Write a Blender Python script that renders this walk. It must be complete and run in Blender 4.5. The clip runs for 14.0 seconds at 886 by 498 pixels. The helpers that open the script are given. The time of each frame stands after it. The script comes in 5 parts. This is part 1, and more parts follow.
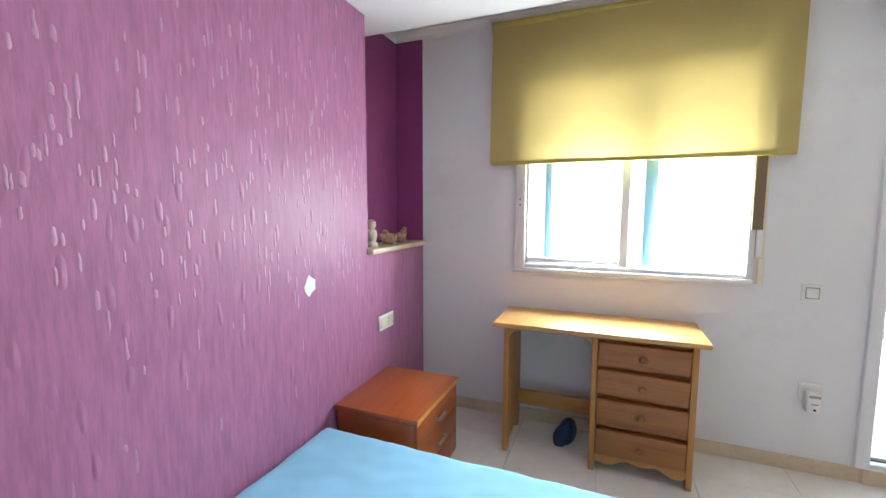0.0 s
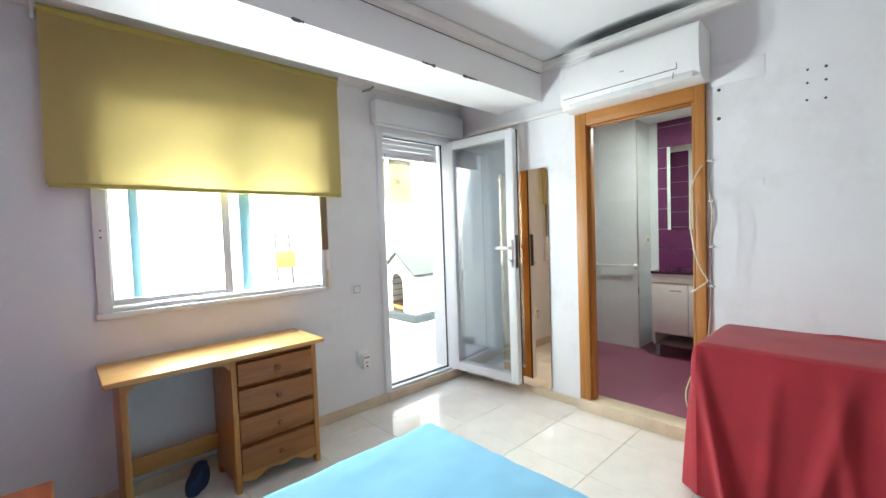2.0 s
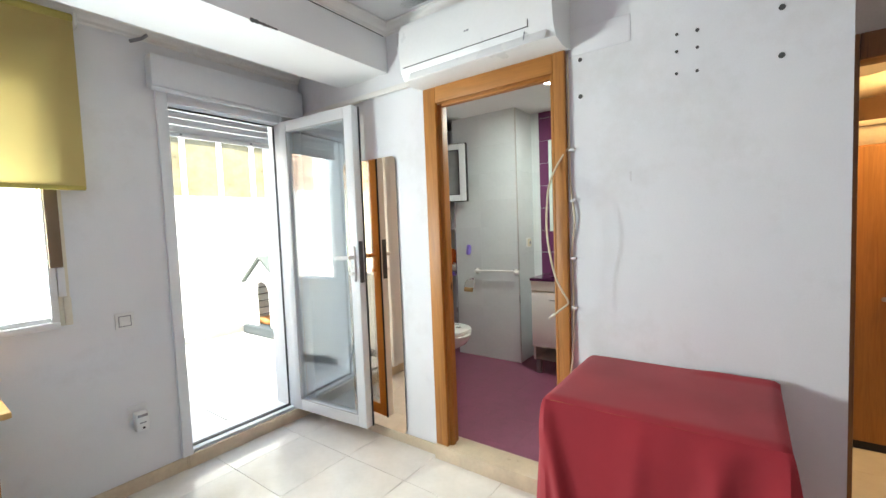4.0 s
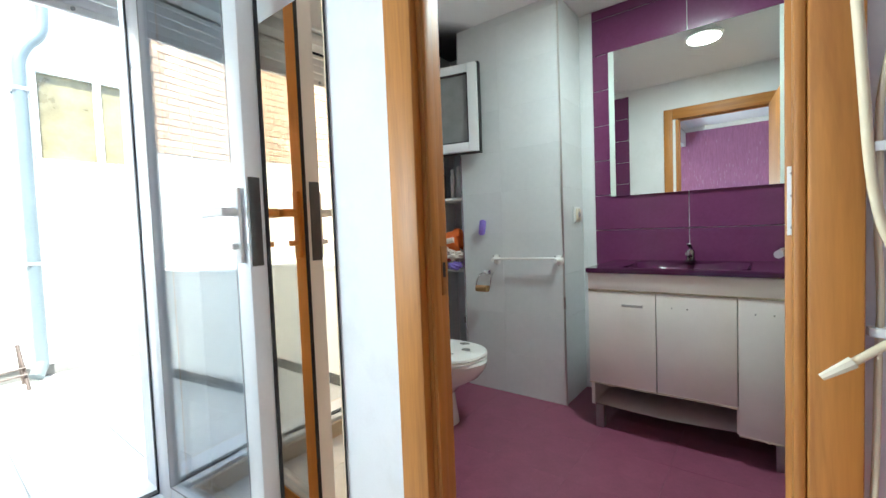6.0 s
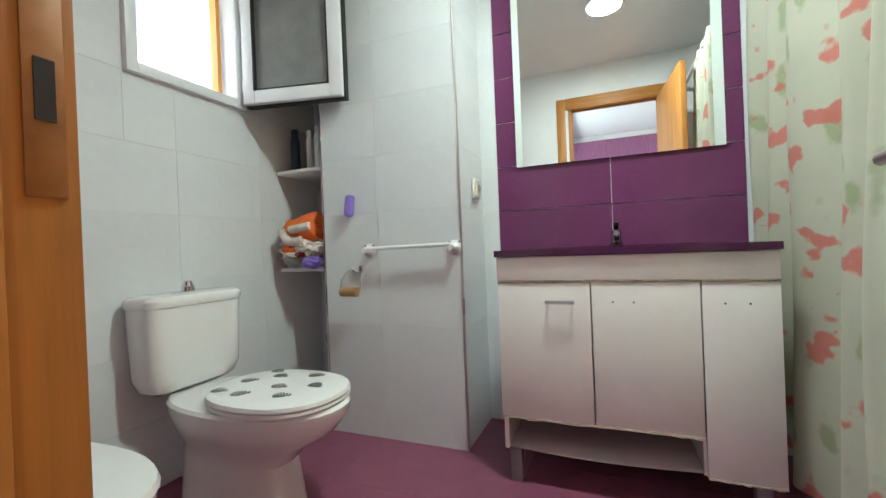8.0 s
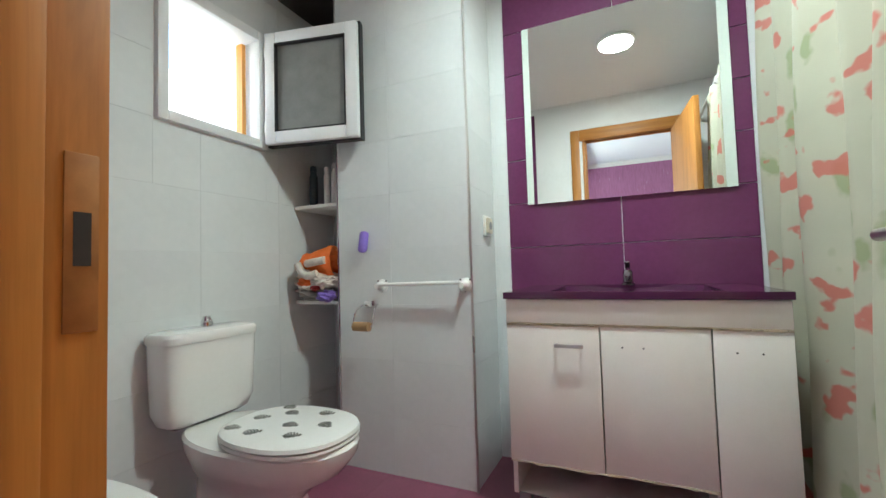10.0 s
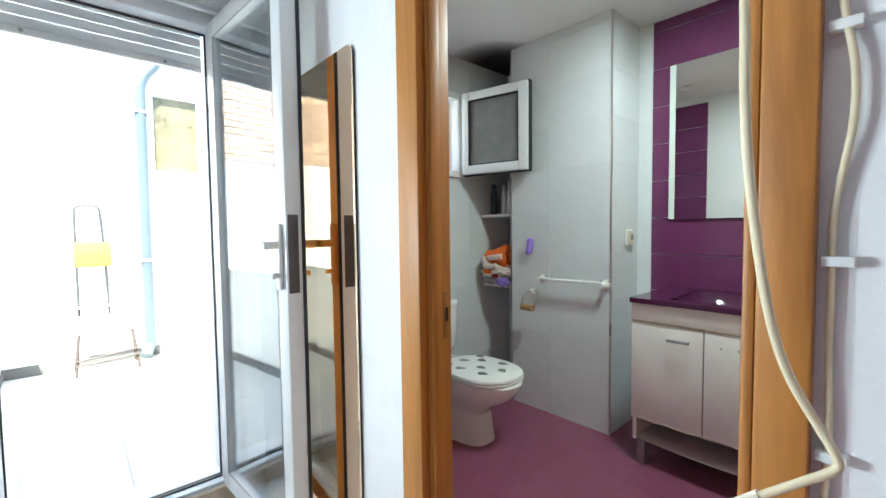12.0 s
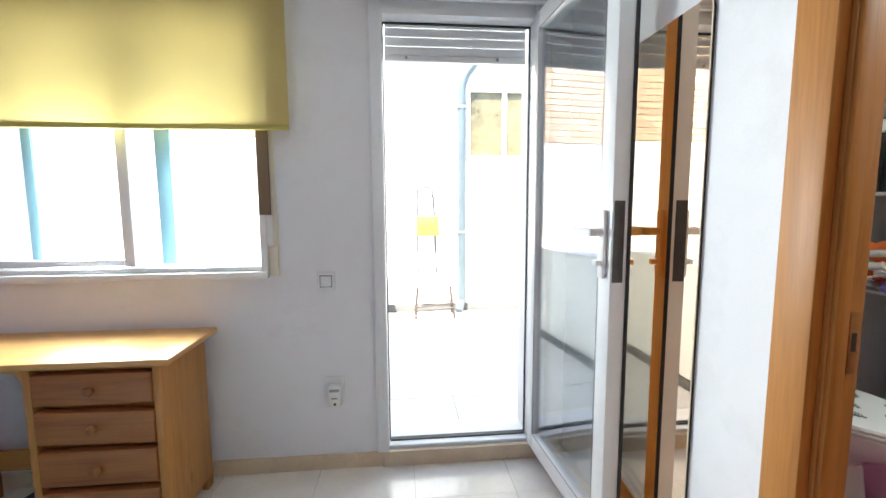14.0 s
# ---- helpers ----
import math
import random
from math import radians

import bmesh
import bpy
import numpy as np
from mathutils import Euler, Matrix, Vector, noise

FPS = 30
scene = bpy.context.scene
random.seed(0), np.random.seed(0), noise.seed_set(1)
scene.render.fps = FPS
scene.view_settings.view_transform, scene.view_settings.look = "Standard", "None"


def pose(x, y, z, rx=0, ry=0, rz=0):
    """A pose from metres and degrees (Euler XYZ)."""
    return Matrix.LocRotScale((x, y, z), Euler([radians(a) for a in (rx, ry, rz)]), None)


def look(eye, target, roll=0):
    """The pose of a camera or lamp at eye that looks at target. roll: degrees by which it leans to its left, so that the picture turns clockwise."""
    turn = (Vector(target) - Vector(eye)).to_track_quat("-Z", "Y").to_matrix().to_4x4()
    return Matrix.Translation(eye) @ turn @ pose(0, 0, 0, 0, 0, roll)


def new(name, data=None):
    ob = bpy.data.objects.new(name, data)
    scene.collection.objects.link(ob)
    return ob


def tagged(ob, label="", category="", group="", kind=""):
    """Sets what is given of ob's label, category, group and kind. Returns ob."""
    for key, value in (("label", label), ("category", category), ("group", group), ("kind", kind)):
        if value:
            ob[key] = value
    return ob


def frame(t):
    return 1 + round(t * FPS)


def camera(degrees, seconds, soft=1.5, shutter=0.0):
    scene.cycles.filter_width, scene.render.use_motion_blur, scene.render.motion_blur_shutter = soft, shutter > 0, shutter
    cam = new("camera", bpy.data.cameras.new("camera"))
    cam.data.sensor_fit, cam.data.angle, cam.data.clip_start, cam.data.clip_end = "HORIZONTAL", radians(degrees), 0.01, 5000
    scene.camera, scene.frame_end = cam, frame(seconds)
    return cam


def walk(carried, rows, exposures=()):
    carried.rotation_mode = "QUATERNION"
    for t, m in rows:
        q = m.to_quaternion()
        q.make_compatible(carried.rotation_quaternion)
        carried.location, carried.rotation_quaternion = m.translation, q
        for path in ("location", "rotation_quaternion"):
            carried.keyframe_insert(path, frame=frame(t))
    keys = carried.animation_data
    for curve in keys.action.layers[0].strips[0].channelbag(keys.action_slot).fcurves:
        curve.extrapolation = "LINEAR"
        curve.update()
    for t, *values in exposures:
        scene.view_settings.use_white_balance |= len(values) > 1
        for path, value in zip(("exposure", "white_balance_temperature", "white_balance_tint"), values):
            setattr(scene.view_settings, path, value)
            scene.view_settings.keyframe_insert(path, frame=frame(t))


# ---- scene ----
cam = camera(93.7, 14.0)
PATH = [
    (0, (0.037, 0.001, 1.291), (-0.705, 1.848, 1.094), 0.1),
    (0.5, (-0.266, 0.001, 1.266), (-0.307, 1.995, 1.121), -0.3),
    (1, (-0.453, -0.013, 1.256), (0.139, 1.895, 1.157), -1.1),
    (1.5, (-0.594, -0.083, 1.277), (0.469, 1.609, 1.19), -1.6),
    (2, (-0.649, -0.135, 1.279), (0.717, 1.323, 1.197), -2.0),
    (2.5, (-0.606, -0.122, 1.28), (0.93, 1.156, 1.197), -2.2),
    (3, (-0.372, -0.141, 1.288), (1.228, 1.054, 1.188), -2.3),
    (3.5, (-0.116, -0.153, 1.306), (1.507, 1.011, 1.196), -2.3),
    (4, (0.228, -0.086, 1.315), (1.839, 1.094, 1.2), -2.2),
    (4.2, (0.383, -0.047, 1.31), (1.985, 1.144, 1.195), -2.1),
    (6.3, (1.491, 0.768, 0.981), (3.068, 1.996, 0.897), -2.3),
    (6.5, (1.563, 0.816, 0.928), (3.158, 2.02, 0.863), -2.2),
    (7, (1.774, 0.907, 0.858), (3.459, 1.983, 0.815), -2.4),
    (7.5, (1.935, 0.964, 0.844), (3.716, 1.875, 0.824), -2.4),
    (8, (2.045, 0.993, 0.862), (3.894, 1.756, 0.857), -2.3),
    (8.2, (2.068, 1.008, 0.871), (3.936, 1.723, 0.871), -2.3),
    (10.3, (2.006, 0.938, 0.958), (3.806, 1.802, 1.062), -1.6),
    (10.5, (1.964, 0.922, 0.976), (3.752, 1.813, 1.074), -1.5),
    (11, (1.782, 0.869, 1.026), (3.547, 1.807, 1.096), -1.5),
    (11.5, (1.577, 0.768, 1.118), (3.241, 1.877, 1.104), -1.4),
    (12, (1.464, 0.504, 1.183), (2.796, 1.992, 1.085), -0.7),
    (12.5, (1.352, 0.307, 1.245), (2.281, 2.069, 1.066), -0.5),
    (13, (1.301, 0.15, 1.257), (1.854, 2.06, 1.042), -0.4),
    (13.5, (1.294, 0.201, 1.256), (1.585, 2.166, 1.021), -0.3),
    (14, (1.339, 0.607, 1.223), (1.523, 2.587, 1.014), -0.3),
]
# seconds, stops, kelvin, tint
EXPOSURES = [(0.0, 3.0, 6450, 4), (1.0, 2.75, 6250, -2), (2.0, 2.8, 6350, 1), (4.2, 2.75, 6550, 2), (6.5, 2.9, 5850, -2), (7.5, 3.1, 6000, -1), (8.2, 3.05, 6250, -1), (11.0, 2.95, 6100, 0), (11.8, 2.85, 5850, -3), (12.6, 2.8, 6350, 2), (14.0, 2.65, 6300, 4)]
walk(cam, [(t, look(eye, target, roll)) for t, eye, target, roll in PATH], EXPOSURES)

# ---------- light ----------
world = bpy.data.worlds.new("world")
scene.world = world
world.use_nodes = True
wn = world.node_tree
sky = wn.nodes.new("ShaderNodeTexSky")
sky.sky_type, sky.sun_disc = "NISHITA", False
SUN_UP, SUN_AZ = radians(58), radians(205)   # azimuth clockwise from +y
sky.sun_elevation, sky.sun_rotation = SUN_UP, SUN_AZ
sky.dust_density = 2.0
bg = wn.nodes["Background"]
bg.inputs["Strength"].default_value = 0.125
wn.links.new(sky.outputs[0], bg.inputs["Color"])


def lamp(name, kind, m, energy, color, size=0.0, size_y=0.0):
    d = bpy.data.lights.new(name, kind)
    d.energy, d.color = energy, color
    if kind == "SUN":
        d.angle = radians(0.6)
    if kind == "POINT":
        d.shadow_soft_size = size
    if kind == "AREA":
        d.shape = "RECTANGLE" if size_y else "DISK"
        d.size = size
        if size_y:
            d.size_y = size_y
    o = new(name, d)
    o.matrix_world = m
    return o


sun_from = Vector((math.sin(SUN_AZ) * math.cos(SUN_UP), math.cos(SUN_AZ) * math.cos(SUN_UP), math.sin(SUN_UP)))
lamp("sun", "SUN", look(sun_from * 20, (0, 0, 0)), 3.7, (1.0, 0.95, 0.87))
lamp("bath_lamp", "AREA", pose(3.123, 1.0, 2.296), 2.8, (0.93, 1.0, 0.96), 0.19)
# area lamps added inside the window opening, standing in for sky light
for wx, ww, watts in ((-0.12, 0.33, 7.5), (0.335, 0.08, 4.2)):
    lamp("window_sky_fill", "AREA", look((wx, 2.71, 1.20), (wx + 1.3, 0, 1.20)), watts, (0.87, 0.945, 1.0), ww, 0.45)
# warm area lamp added over the hall, unseen and without a fitting
lamp("unseen_hall_lamp", "AREA", look((3.15, -1.0, 2.4), (3.15, -1.0, 0)), 3.2, (1.0, 0.62, 0.25), 0.25)

# ---------- materials ----------


def node(nt, kind, **kw):
    n = nt.nodes.new(kind)
    for k, v in kw.items():
        n.inputs[k.replace("_", " ")].default_value = v
    return n


def shade(c, f):
    return (min(1, c[0] * f), min(1, c[1] * f), min(1, c[2] * f), 1)


def coords(nt, stretch):
    tc = nt.nodes.new("ShaderNodeTexCoord")
    mp = nt.nodes.new("ShaderNodeMapping")
    mp.inputs["Scale"].default_value = stretch
    nt.links.new(tc.outputs["Object"], mp.inputs["Vector"])
    return mp.outputs[0]


def mixcol(nt, fac, a, b, blend="MIX"):
    m = nt.nodes.new("ShaderNodeMix")
    m.data_type, m.blend_type = "RGBA", blend
    for slot, v in ((0, fac), (6, a), (7, b)):
        if hasattr(v, "is_linked"):
            nt.links.new(v, m.inputs[slot])
        else:
            m.inputs[slot].default_value = v
    return m.outputs[2]


def ramp(nt, fac, stops):
    r = nt.nodes.new("ShaderNodeValToRGB")
    el = r.color_ramp.elements
    while len(el) < len(stops):
        el.new(0.5)
    for e, (p, c) in zip(el, stops):
        e.position, e.color = p, c
    nt.links.new(fac, r.inputs[0])
    return r.outputs[0]


def bumped(nt, b, height, strength, distance=0.002):
    n = node(nt, "ShaderNodeBump", Strength=strength, Distance=distance)
    nt.links.new(height, n.inputs["Height"])
    nt.links.new(n.outputs[0], b.inputs["Normal"])


def mat(name, base, rough=0.5, metal=0.0, var=0.08, large=3.0, fine=70.0, bump=0.15, stretch=(1, 1, 1), spec=0.5, coat=0.0, each=0.0, dirt=None):
    """A painted, plastic, ceramic or metal surface: large blotches, fine grain, and a tint of its own for each piece."""
    m = bpy.data.materials.new(name)
    m.use_nodes = True
    nt = m.node_tree
    b = nt.nodes["Principled BSDF"]
    v = coords(nt, stretch)
    n1 = node(nt, "ShaderNodeTexNoise", Scale=large, Detail=5.0, Roughness=0.6)
    n2 = node(nt, "ShaderNodeTexNoise", Scale=fine, Detail=3.0)
    for n in (n1, n2):
        nt.links.new(v, n.inputs["Vector"])
    c = ramp(nt, n1.outputs[0], [(0.3, shade(base, 1 - var)), (0.7, shade(base, 1 + var))])
    c = mixcol(nt, 0.12, c, n2.outputs[0], "OVERLAY")
    if dirt:
        n3 = node(nt, "ShaderNodeTexNoise", Scale=1.7, Detail=7.0, Roughness=0.7)
        nt.links.new(v, n3.inputs["Vector"])
        f = ramp(nt, n3.outputs[0], [(0.54, (0, 0, 0, 1)), (0.78, (0.6, 0.6, 0.6, 1))])
        c = mixcol(nt, f, c, (*dirt, 1))
    if each:
        oi = nt.nodes.new("ShaderNodeObjectInfo")
        t = ramp(nt, oi.outputs["Random"], [(0, (1 - each,) * 3 + (1,)), (1, (1, 1, 1, 1))])
        c = mixcol(nt, 1.0, c, t, "MULTIPLY")
    nt.links.new(c, b.inputs["Base Color"])
    mr = node(nt, "ShaderNodeMapRange", To_Min=max(0.0, rough - 0.08), To_Max=min(1.0, rough + 0.08))
    nt.links.new(n1.outputs[0], mr.inputs["Value"])
    nt.links.new(mr.outputs[0], b.inputs["Roughness"])
    b.inputs["Metallic"].default_value = metal
    b.inputs["Specular IOR Level"].default_value = spec
    b.inputs["Coat Weight"].default_value = coat
    if bump:
        bumped(nt, b, n2.outputs[0], bump)
    return m


def wood(name, light, dark, axis, rough=0.4, knots=True, contrast=1.0):
    """Sawn wood, its grain along one axis, with streaks and a few knots."""
    m = bpy.data.materials.new(name)
    m.use_nodes = True
    nt = m.node_tree
    b = nt.nodes["Principled BSDF"]
    s = [22.0, 22.0, 22.0]
    s["xyz".index(axis)] = 1.3
    v = coords(nt, s)
    n1 = node(nt, "ShaderNodeTexNoise", Scale=1.0, Detail=6.0, Roughness=0.65, Distortion=1.2)
    n2 = node(nt, "ShaderNodeTexNoise", Scale=6.0, Detail=3.0, Roughness=0.6)
    for n in (n1, n2):
        nt.links.new(v, n.inputs["Vector"])
    c = ramp(nt, n1.outputs[0], [(0.5 - 0.22 / contrast, (*dark, 1)), (0.5, shade(light, 0.9)), (0.5 + 0.2 / contrast, (*light, 1))])
    c = mixcol(nt, 0.22, c, n2.outputs[0], "OVERLAY")
    if knots:
        k = [4.0, 4.0, 4.0]
        k["xyz".index(axis)] = 2.0
        vo = node(nt, "ShaderNodeTexVoronoi", Scale=1.0, Randomness=1.0)
        nt.links.new(coords(nt, k), vo.inputs["Vector"])
        f = ramp(nt, vo.outputs["Distance"], [(0.0, (0.75, 0.75, 0.75, 1)), (0.075, (0, 0, 0, 1))])
        c = mixcol(nt, f, c, shade(dark, 0.6))
    nt.links.new(c, b.inputs["Base Color"])
    b.inputs["Roughness"].default_value = rough
    bumped(nt, b, n2.outputs[0], 0.12, 0.001)
    return m


def plain(name, base, rough=0.0, metal=0.0, transmission=0.0, ior=1.45, emit=0.0):
    m = bpy.data.materials.new(name)
    m.use_nodes = True
    b = m.node_tree.nodes["Principled BSDF"]
    b.inputs["Base Color"].default_value = (*base, 1)
    b.inputs["Roughness"].default_value = rough
    b.inputs["Metallic"].default_value = metal
    b.inputs["Transmission Weight"].default_value = transmission
    b.inputs["IOR"].default_value = ior
    if emit:
        b.inputs["Emission Color"].default_value = (*base, 1)
        b.inputs["Emission Strength"].default_value = emit
    return m


def pane_glass(name, tint, least):
    """Thin window glass: clear straight through, with a mirror gloss that grows at grazing angles."""
    m = bpy.data.materials.new(name)
    m.use_nodes = True
    nt = m.node_tree
    nt.nodes.remove(nt.nodes["Principled BSDF"])
    clear = nt.nodes.new("ShaderNodeBsdfTransparent")
    clear.inputs["Color"].default_value = (*tint, 1)
    gloss = nt.nodes.new("ShaderNodeBsdfGlossy")
    gloss.inputs["Roughness"].default_value = 0.0
    face = nt.nodes.new("ShaderNodeLayerWeight")
    power = nt.nodes.new("ShaderNodeMath")
    power.operation = "POWER"
    power.inputs[1].default_value = 4.0
    grow = nt.nodes.new("ShaderNodeMath")
    grow.operation = "MULTIPLY_ADD"
    grow.inputs[1].default_value, grow.inputs[2].default_value = 1 - least, least
    nt.links.new(face.outputs["Facing"], power.inputs[0])
    nt.links.new(power.outputs[0], grow.inputs[0])
    mx = nt.nodes.new("ShaderNodeMixShader")
    nt.links.new(grow.outputs[0], mx.inputs[0])
    nt.links.new(clear.outputs[0], mx.inputs[1])
    nt.links.new(gloss.outputs[0], mx.inputs[2])
    nt.links.new(mx.outputs[0], nt.nodes["Material Output"].inputs["Surface"])
    return m


def drip_paint(name, base):
    """Satin purple paint over short vertical trowelled drips."""
    m = bpy.data.materials.new(name)
    m.use_nodes = True
    nt = m.node_tree
    b = nt.nodes["Principled BSDF"]
    warp = node(nt, "ShaderNodeTexNoise", Scale=1.0, Detail=2.0)
    nt.links.new(coords(nt, (9, 9, 3)), warp.inputs["Vector"])
    add = nt.nodes.new("ShaderNodeVectorMath")
    add.operation = "MULTIPLY_ADD"
    add.inputs[1].default_value = (0.7, 0.7, 0.7)
    nt.links.new(warp.outputs["Color"], add.inputs[0])
    nt.links.new(coords(nt, (0, 19, 5.2)), add.inputs[2])
    drops = node(nt, "ShaderNodeTexVoronoi", Scale=1.0, Randomness=1.0)
    nt.links.new(add.outputs[0], drops.inputs["Vector"])
    n2 = node(nt, "ShaderNodeTexNoise", Scale=1.0, Detail=4.0, Roughness=0.6)
    nt.links.new(coords(nt, (70, 70, 9)), n2.inputs["Vector"])
    n3 = node(nt, "ShaderNodeTexNoise", Scale=1.3, Detail=3.0)
    nt.links.new(coords(nt, (1, 1, 0.7)), n3.inputs["Vector"])
    c = ramp(nt, n2.outputs[0], [(0.35, shade(base, 0.86)), (0.65, shade(base, 1.1))])
    c = mixcol(nt, 0.12, c, n3.outputs[0], "OVERLAY")
    nt.links.new(c, b.inputs["Base Color"])
    b.inputs["Roughness"].default_value = 0.48
    b.inputs["Specular IOR Level"].default_value = 0.3
    h = nt.nodes.new("ShaderNodeMath")
    h.operation = "MULTIPLY_ADD"
    h.inputs[1].default_value = 0.22
    nt.links.new(n2.outputs[0], h.inputs[0])
    nt.links.new(ramp(nt, drops.outputs["Distance"], [(0.05, (1, 1, 1, 1)), (0.22, (0, 0, 0, 1))]), h.inputs[2])
    bumped(nt, b, h.outputs[0], 0.38, 0.006)
    return m


def fabric(name, base, weave=900.0, rough=0.9, through_light=0.0, sheen=0.2, var=0.07):
    m = bpy.data.materials.new(name)
    m.use_nodes = True
    nt = m.node_tree
    b = nt.nodes["Principled BSDF"]
    n1 = node(nt, "ShaderNodeTexNoise", Scale=4.0, Detail=4.0)
    nt.links.new(coords(nt, (1, 1, 1)), n1.inputs["Vector"])
    n2 = node(nt, "ShaderNodeTexNoise", Scale=weave, Detail=1.0)
    nt.links.new(coords(nt, (1, 1, 1)), n2.inputs["Vector"])
    c = ramp(nt, n1.outputs[0], [(0.3, shade(base, 1 - var)), (0.7, shade(base, 1 + var))])
    nt.links.new(c, b.inputs["Base Color"])
    b.inputs["Roughness"].default_value = rough
    b.inputs["Sheen Weight"].default_value = sheen
    bumped(nt, b, n2.outputs[0], 0.2, 0.001)
    if through_light:
        tr = nt.nodes.new("ShaderNodeBsdfTranslucent")
        nt.links.new(c, tr.inputs["Color"])
        mx = node(nt, "ShaderNodeMixShader", Fac=through_light)
        out = nt.nodes["Material Output"]
        nt.links.new(b.outputs[0], mx.inputs[1])
        nt.links.new(tr.outputs[0], mx.inputs[2])
        nt.links.new(mx.outputs[0], out.inputs["Surface"])
    return m


def printed_curtain(name):
    """Pale green-white plastic with scattered coral blots and short green strokes."""
    m = fabric(name, (0.57, 0.56, 0.45), weave=300.0, rough=0.4, through_light=0.3, sheen=0.0)
    nt = m.node_tree
    b = nt.nodes["Principled BSDF"]
    base = b.inputs["Base Color"].links[0].from_socket
    warp = node(nt, "ShaderNodeTexNoise", Scale=9.0, Detail=3.0)
    nt.links.new(coords(nt, (1, 1, 1)), warp.inputs["Vector"])

    def blots(scale, offset, wobble):
        add = nt.nodes.new("ShaderNodeVectorMath")
        add.operation = "MULTIPLY_ADD"
        add.inputs[1].default_value = (wobble,) * 3
        nt.links.new(warp.outputs["Color"], add.inputs[0])
        mp = nt.nodes.new("ShaderNodeMapping")
        mp.inputs["Scale"].default_value, mp.inputs["Location"].default_value = scale, offset
        tc = nt.nodes.new("ShaderNodeTexCoord")
        nt.links.new(tc.outputs["Object"], mp.inputs["Vector"])
        nt.links.new(mp.outputs[0], add.inputs[2])
        vo = node(nt, "ShaderNodeTexVoronoi", Scale=1.0, Randomness=0.75)
        nt.links.new(add.outputs[0], vo.inputs["Vector"])
        return vo.outputs["Distance"]

    coral = ramp(nt, blots((8.0, 1.5, 8.5), (0.3, 0, 0.1), 1.7), [(0.24, (0.85, 0.85, 0.85, 1)), (0.31, (0, 0, 0, 1))])
    green = ramp(nt, blots((16, 1.5, 4.4), (2.1, 3, 0.6), 0.9), [(0.16, (0.6, 0.6, 0.6, 1)), (0.26, (0, 0, 0, 1))])
    c = mixcol(nt, green, base, (0.26, 0.33, 0.12, 1))
    c = mixcol(nt, coral, c, (0.62, 0.16, 0.13, 1))
    for n in [l.to_socket for l in base.links]:
        if n.node.type in ("BSDF_PRINCIPLED", "BSDF_TRANSLUCENT"):
            nt.links.new(c, n)
    return m


WALL = mat("white_wall_paint", (0.79, 0.79, 0.795), 0.75, var=0.04, large=1.6, fine=160, bump=0.25, dirt=(0.62, 0.60, 0.57))
CEIL = mat("white_ceiling_paint", (0.82, 0.82, 0.82), 0.8, var=0.02, large=1.2, fine=120, bump=0.12)
PLASTER = mat("plaster_moulding", (0.78, 0.76, 0.72), 0.7, var=0.05, large=4, fine=90, bump=0.15)
PURPLE = drip_paint("purple_drip_paint", (0.385, 0.155, 0.29))
# paler than the wall paint: highlights of the drips put into the colour
PURPLE_GLINT = mat("glint_purple_drip", (0.44, 0.22, 0.36), 0.45, var=0.1, large=20, spec=0.5)
# deeper purple than the main wall, for the niche and its peg
DARK_PURPLE = mat("deep_purple", (0.27, 0.055, 0.19), 0.5, var=0.1, fine=120, bump=0.3)
MARBLE = mat("cream_marble_tile", (0.86, 0.81, 0.73), 0.12, var=0.06, large=5, fine=40, bump=0.02, each=0.05, spec=0.8)
GROUT = mat("cream_grout", (0.58, 0.52, 0.44), 0.8)
SKIRT = mat("cream_marble_skirting", (0.66, 0.54, 0.38), 0.3, var=0.12, large=7, fine=60, bump=0.05)
OAK_Z = wood("oak_upright", (0.47, 0.195, 0.038), (0.30, 0.112, 0.021), "z", 0.48, knots=False)
OAK_Y = wood("oak_across", (0.47, 0.195, 0.038), (0.30, 0.112, 0.021), "y", 0.48, knots=False)
OAK_WORN = mat("worn_brass_plate", (0.33, 0.15, 0.045), 0.5, 0.2, var=0.25, large=25)
DARK_OAK = wood("stained_frame", (0.22, 0.09, 0.025), (0.10, 0.035, 0.012), "z", 0.4, knots=False)
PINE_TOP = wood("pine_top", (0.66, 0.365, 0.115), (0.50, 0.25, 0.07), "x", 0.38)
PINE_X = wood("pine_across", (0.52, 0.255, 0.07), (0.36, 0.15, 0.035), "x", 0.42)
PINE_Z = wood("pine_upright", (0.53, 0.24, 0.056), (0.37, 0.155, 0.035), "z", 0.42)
# orange-brown drawer pine, darkened further for the shade on the fronts
PINE_DRAWER_SHADED = wood("pine_drawer_shaded", (0.38, 0.145, 0.038), (0.25, 0.085, 0.022), "x", 0.46)
KNOB = wood("dark_pine_knob", (0.34, 0.13, 0.03), (0.22, 0.08, 0.02), "z", 0.4, knots=False)
CHERRY = wood("cherry_laminate", (0.40, 0.095, 0.022), (0.29, 0.06, 0.014), "y", 0.32, knots=False, contrast=0.6)
WARDROBE = wood("wardrobe_wood", (0.45, 0.19, 0.045), (0.33, 0.12, 0.025), "z", 0.45, knots=False)
WOOD_OUT = wood("wood_foil", (0.86, 0.40, 0.09), (0.70, 0.29, 0.055), "z", 0.4, knots=False)
UPVC = mat("white_upvc", (0.80, 0.82, 0.83), 0.3, var=0.02, bump=0.02)
ALU = mat("white_lacquered_aluminium", (0.76, 0.76, 0.75), 0.35, var=0.03, bump=0.02)
# blue reflection of the outside put into the stile colour
BLUE_GLEAM_ALU = mat("aluminium_blue_reflection", (0.16, 0.285, 0.33), 0.35, var=0.05, bump=0.02)
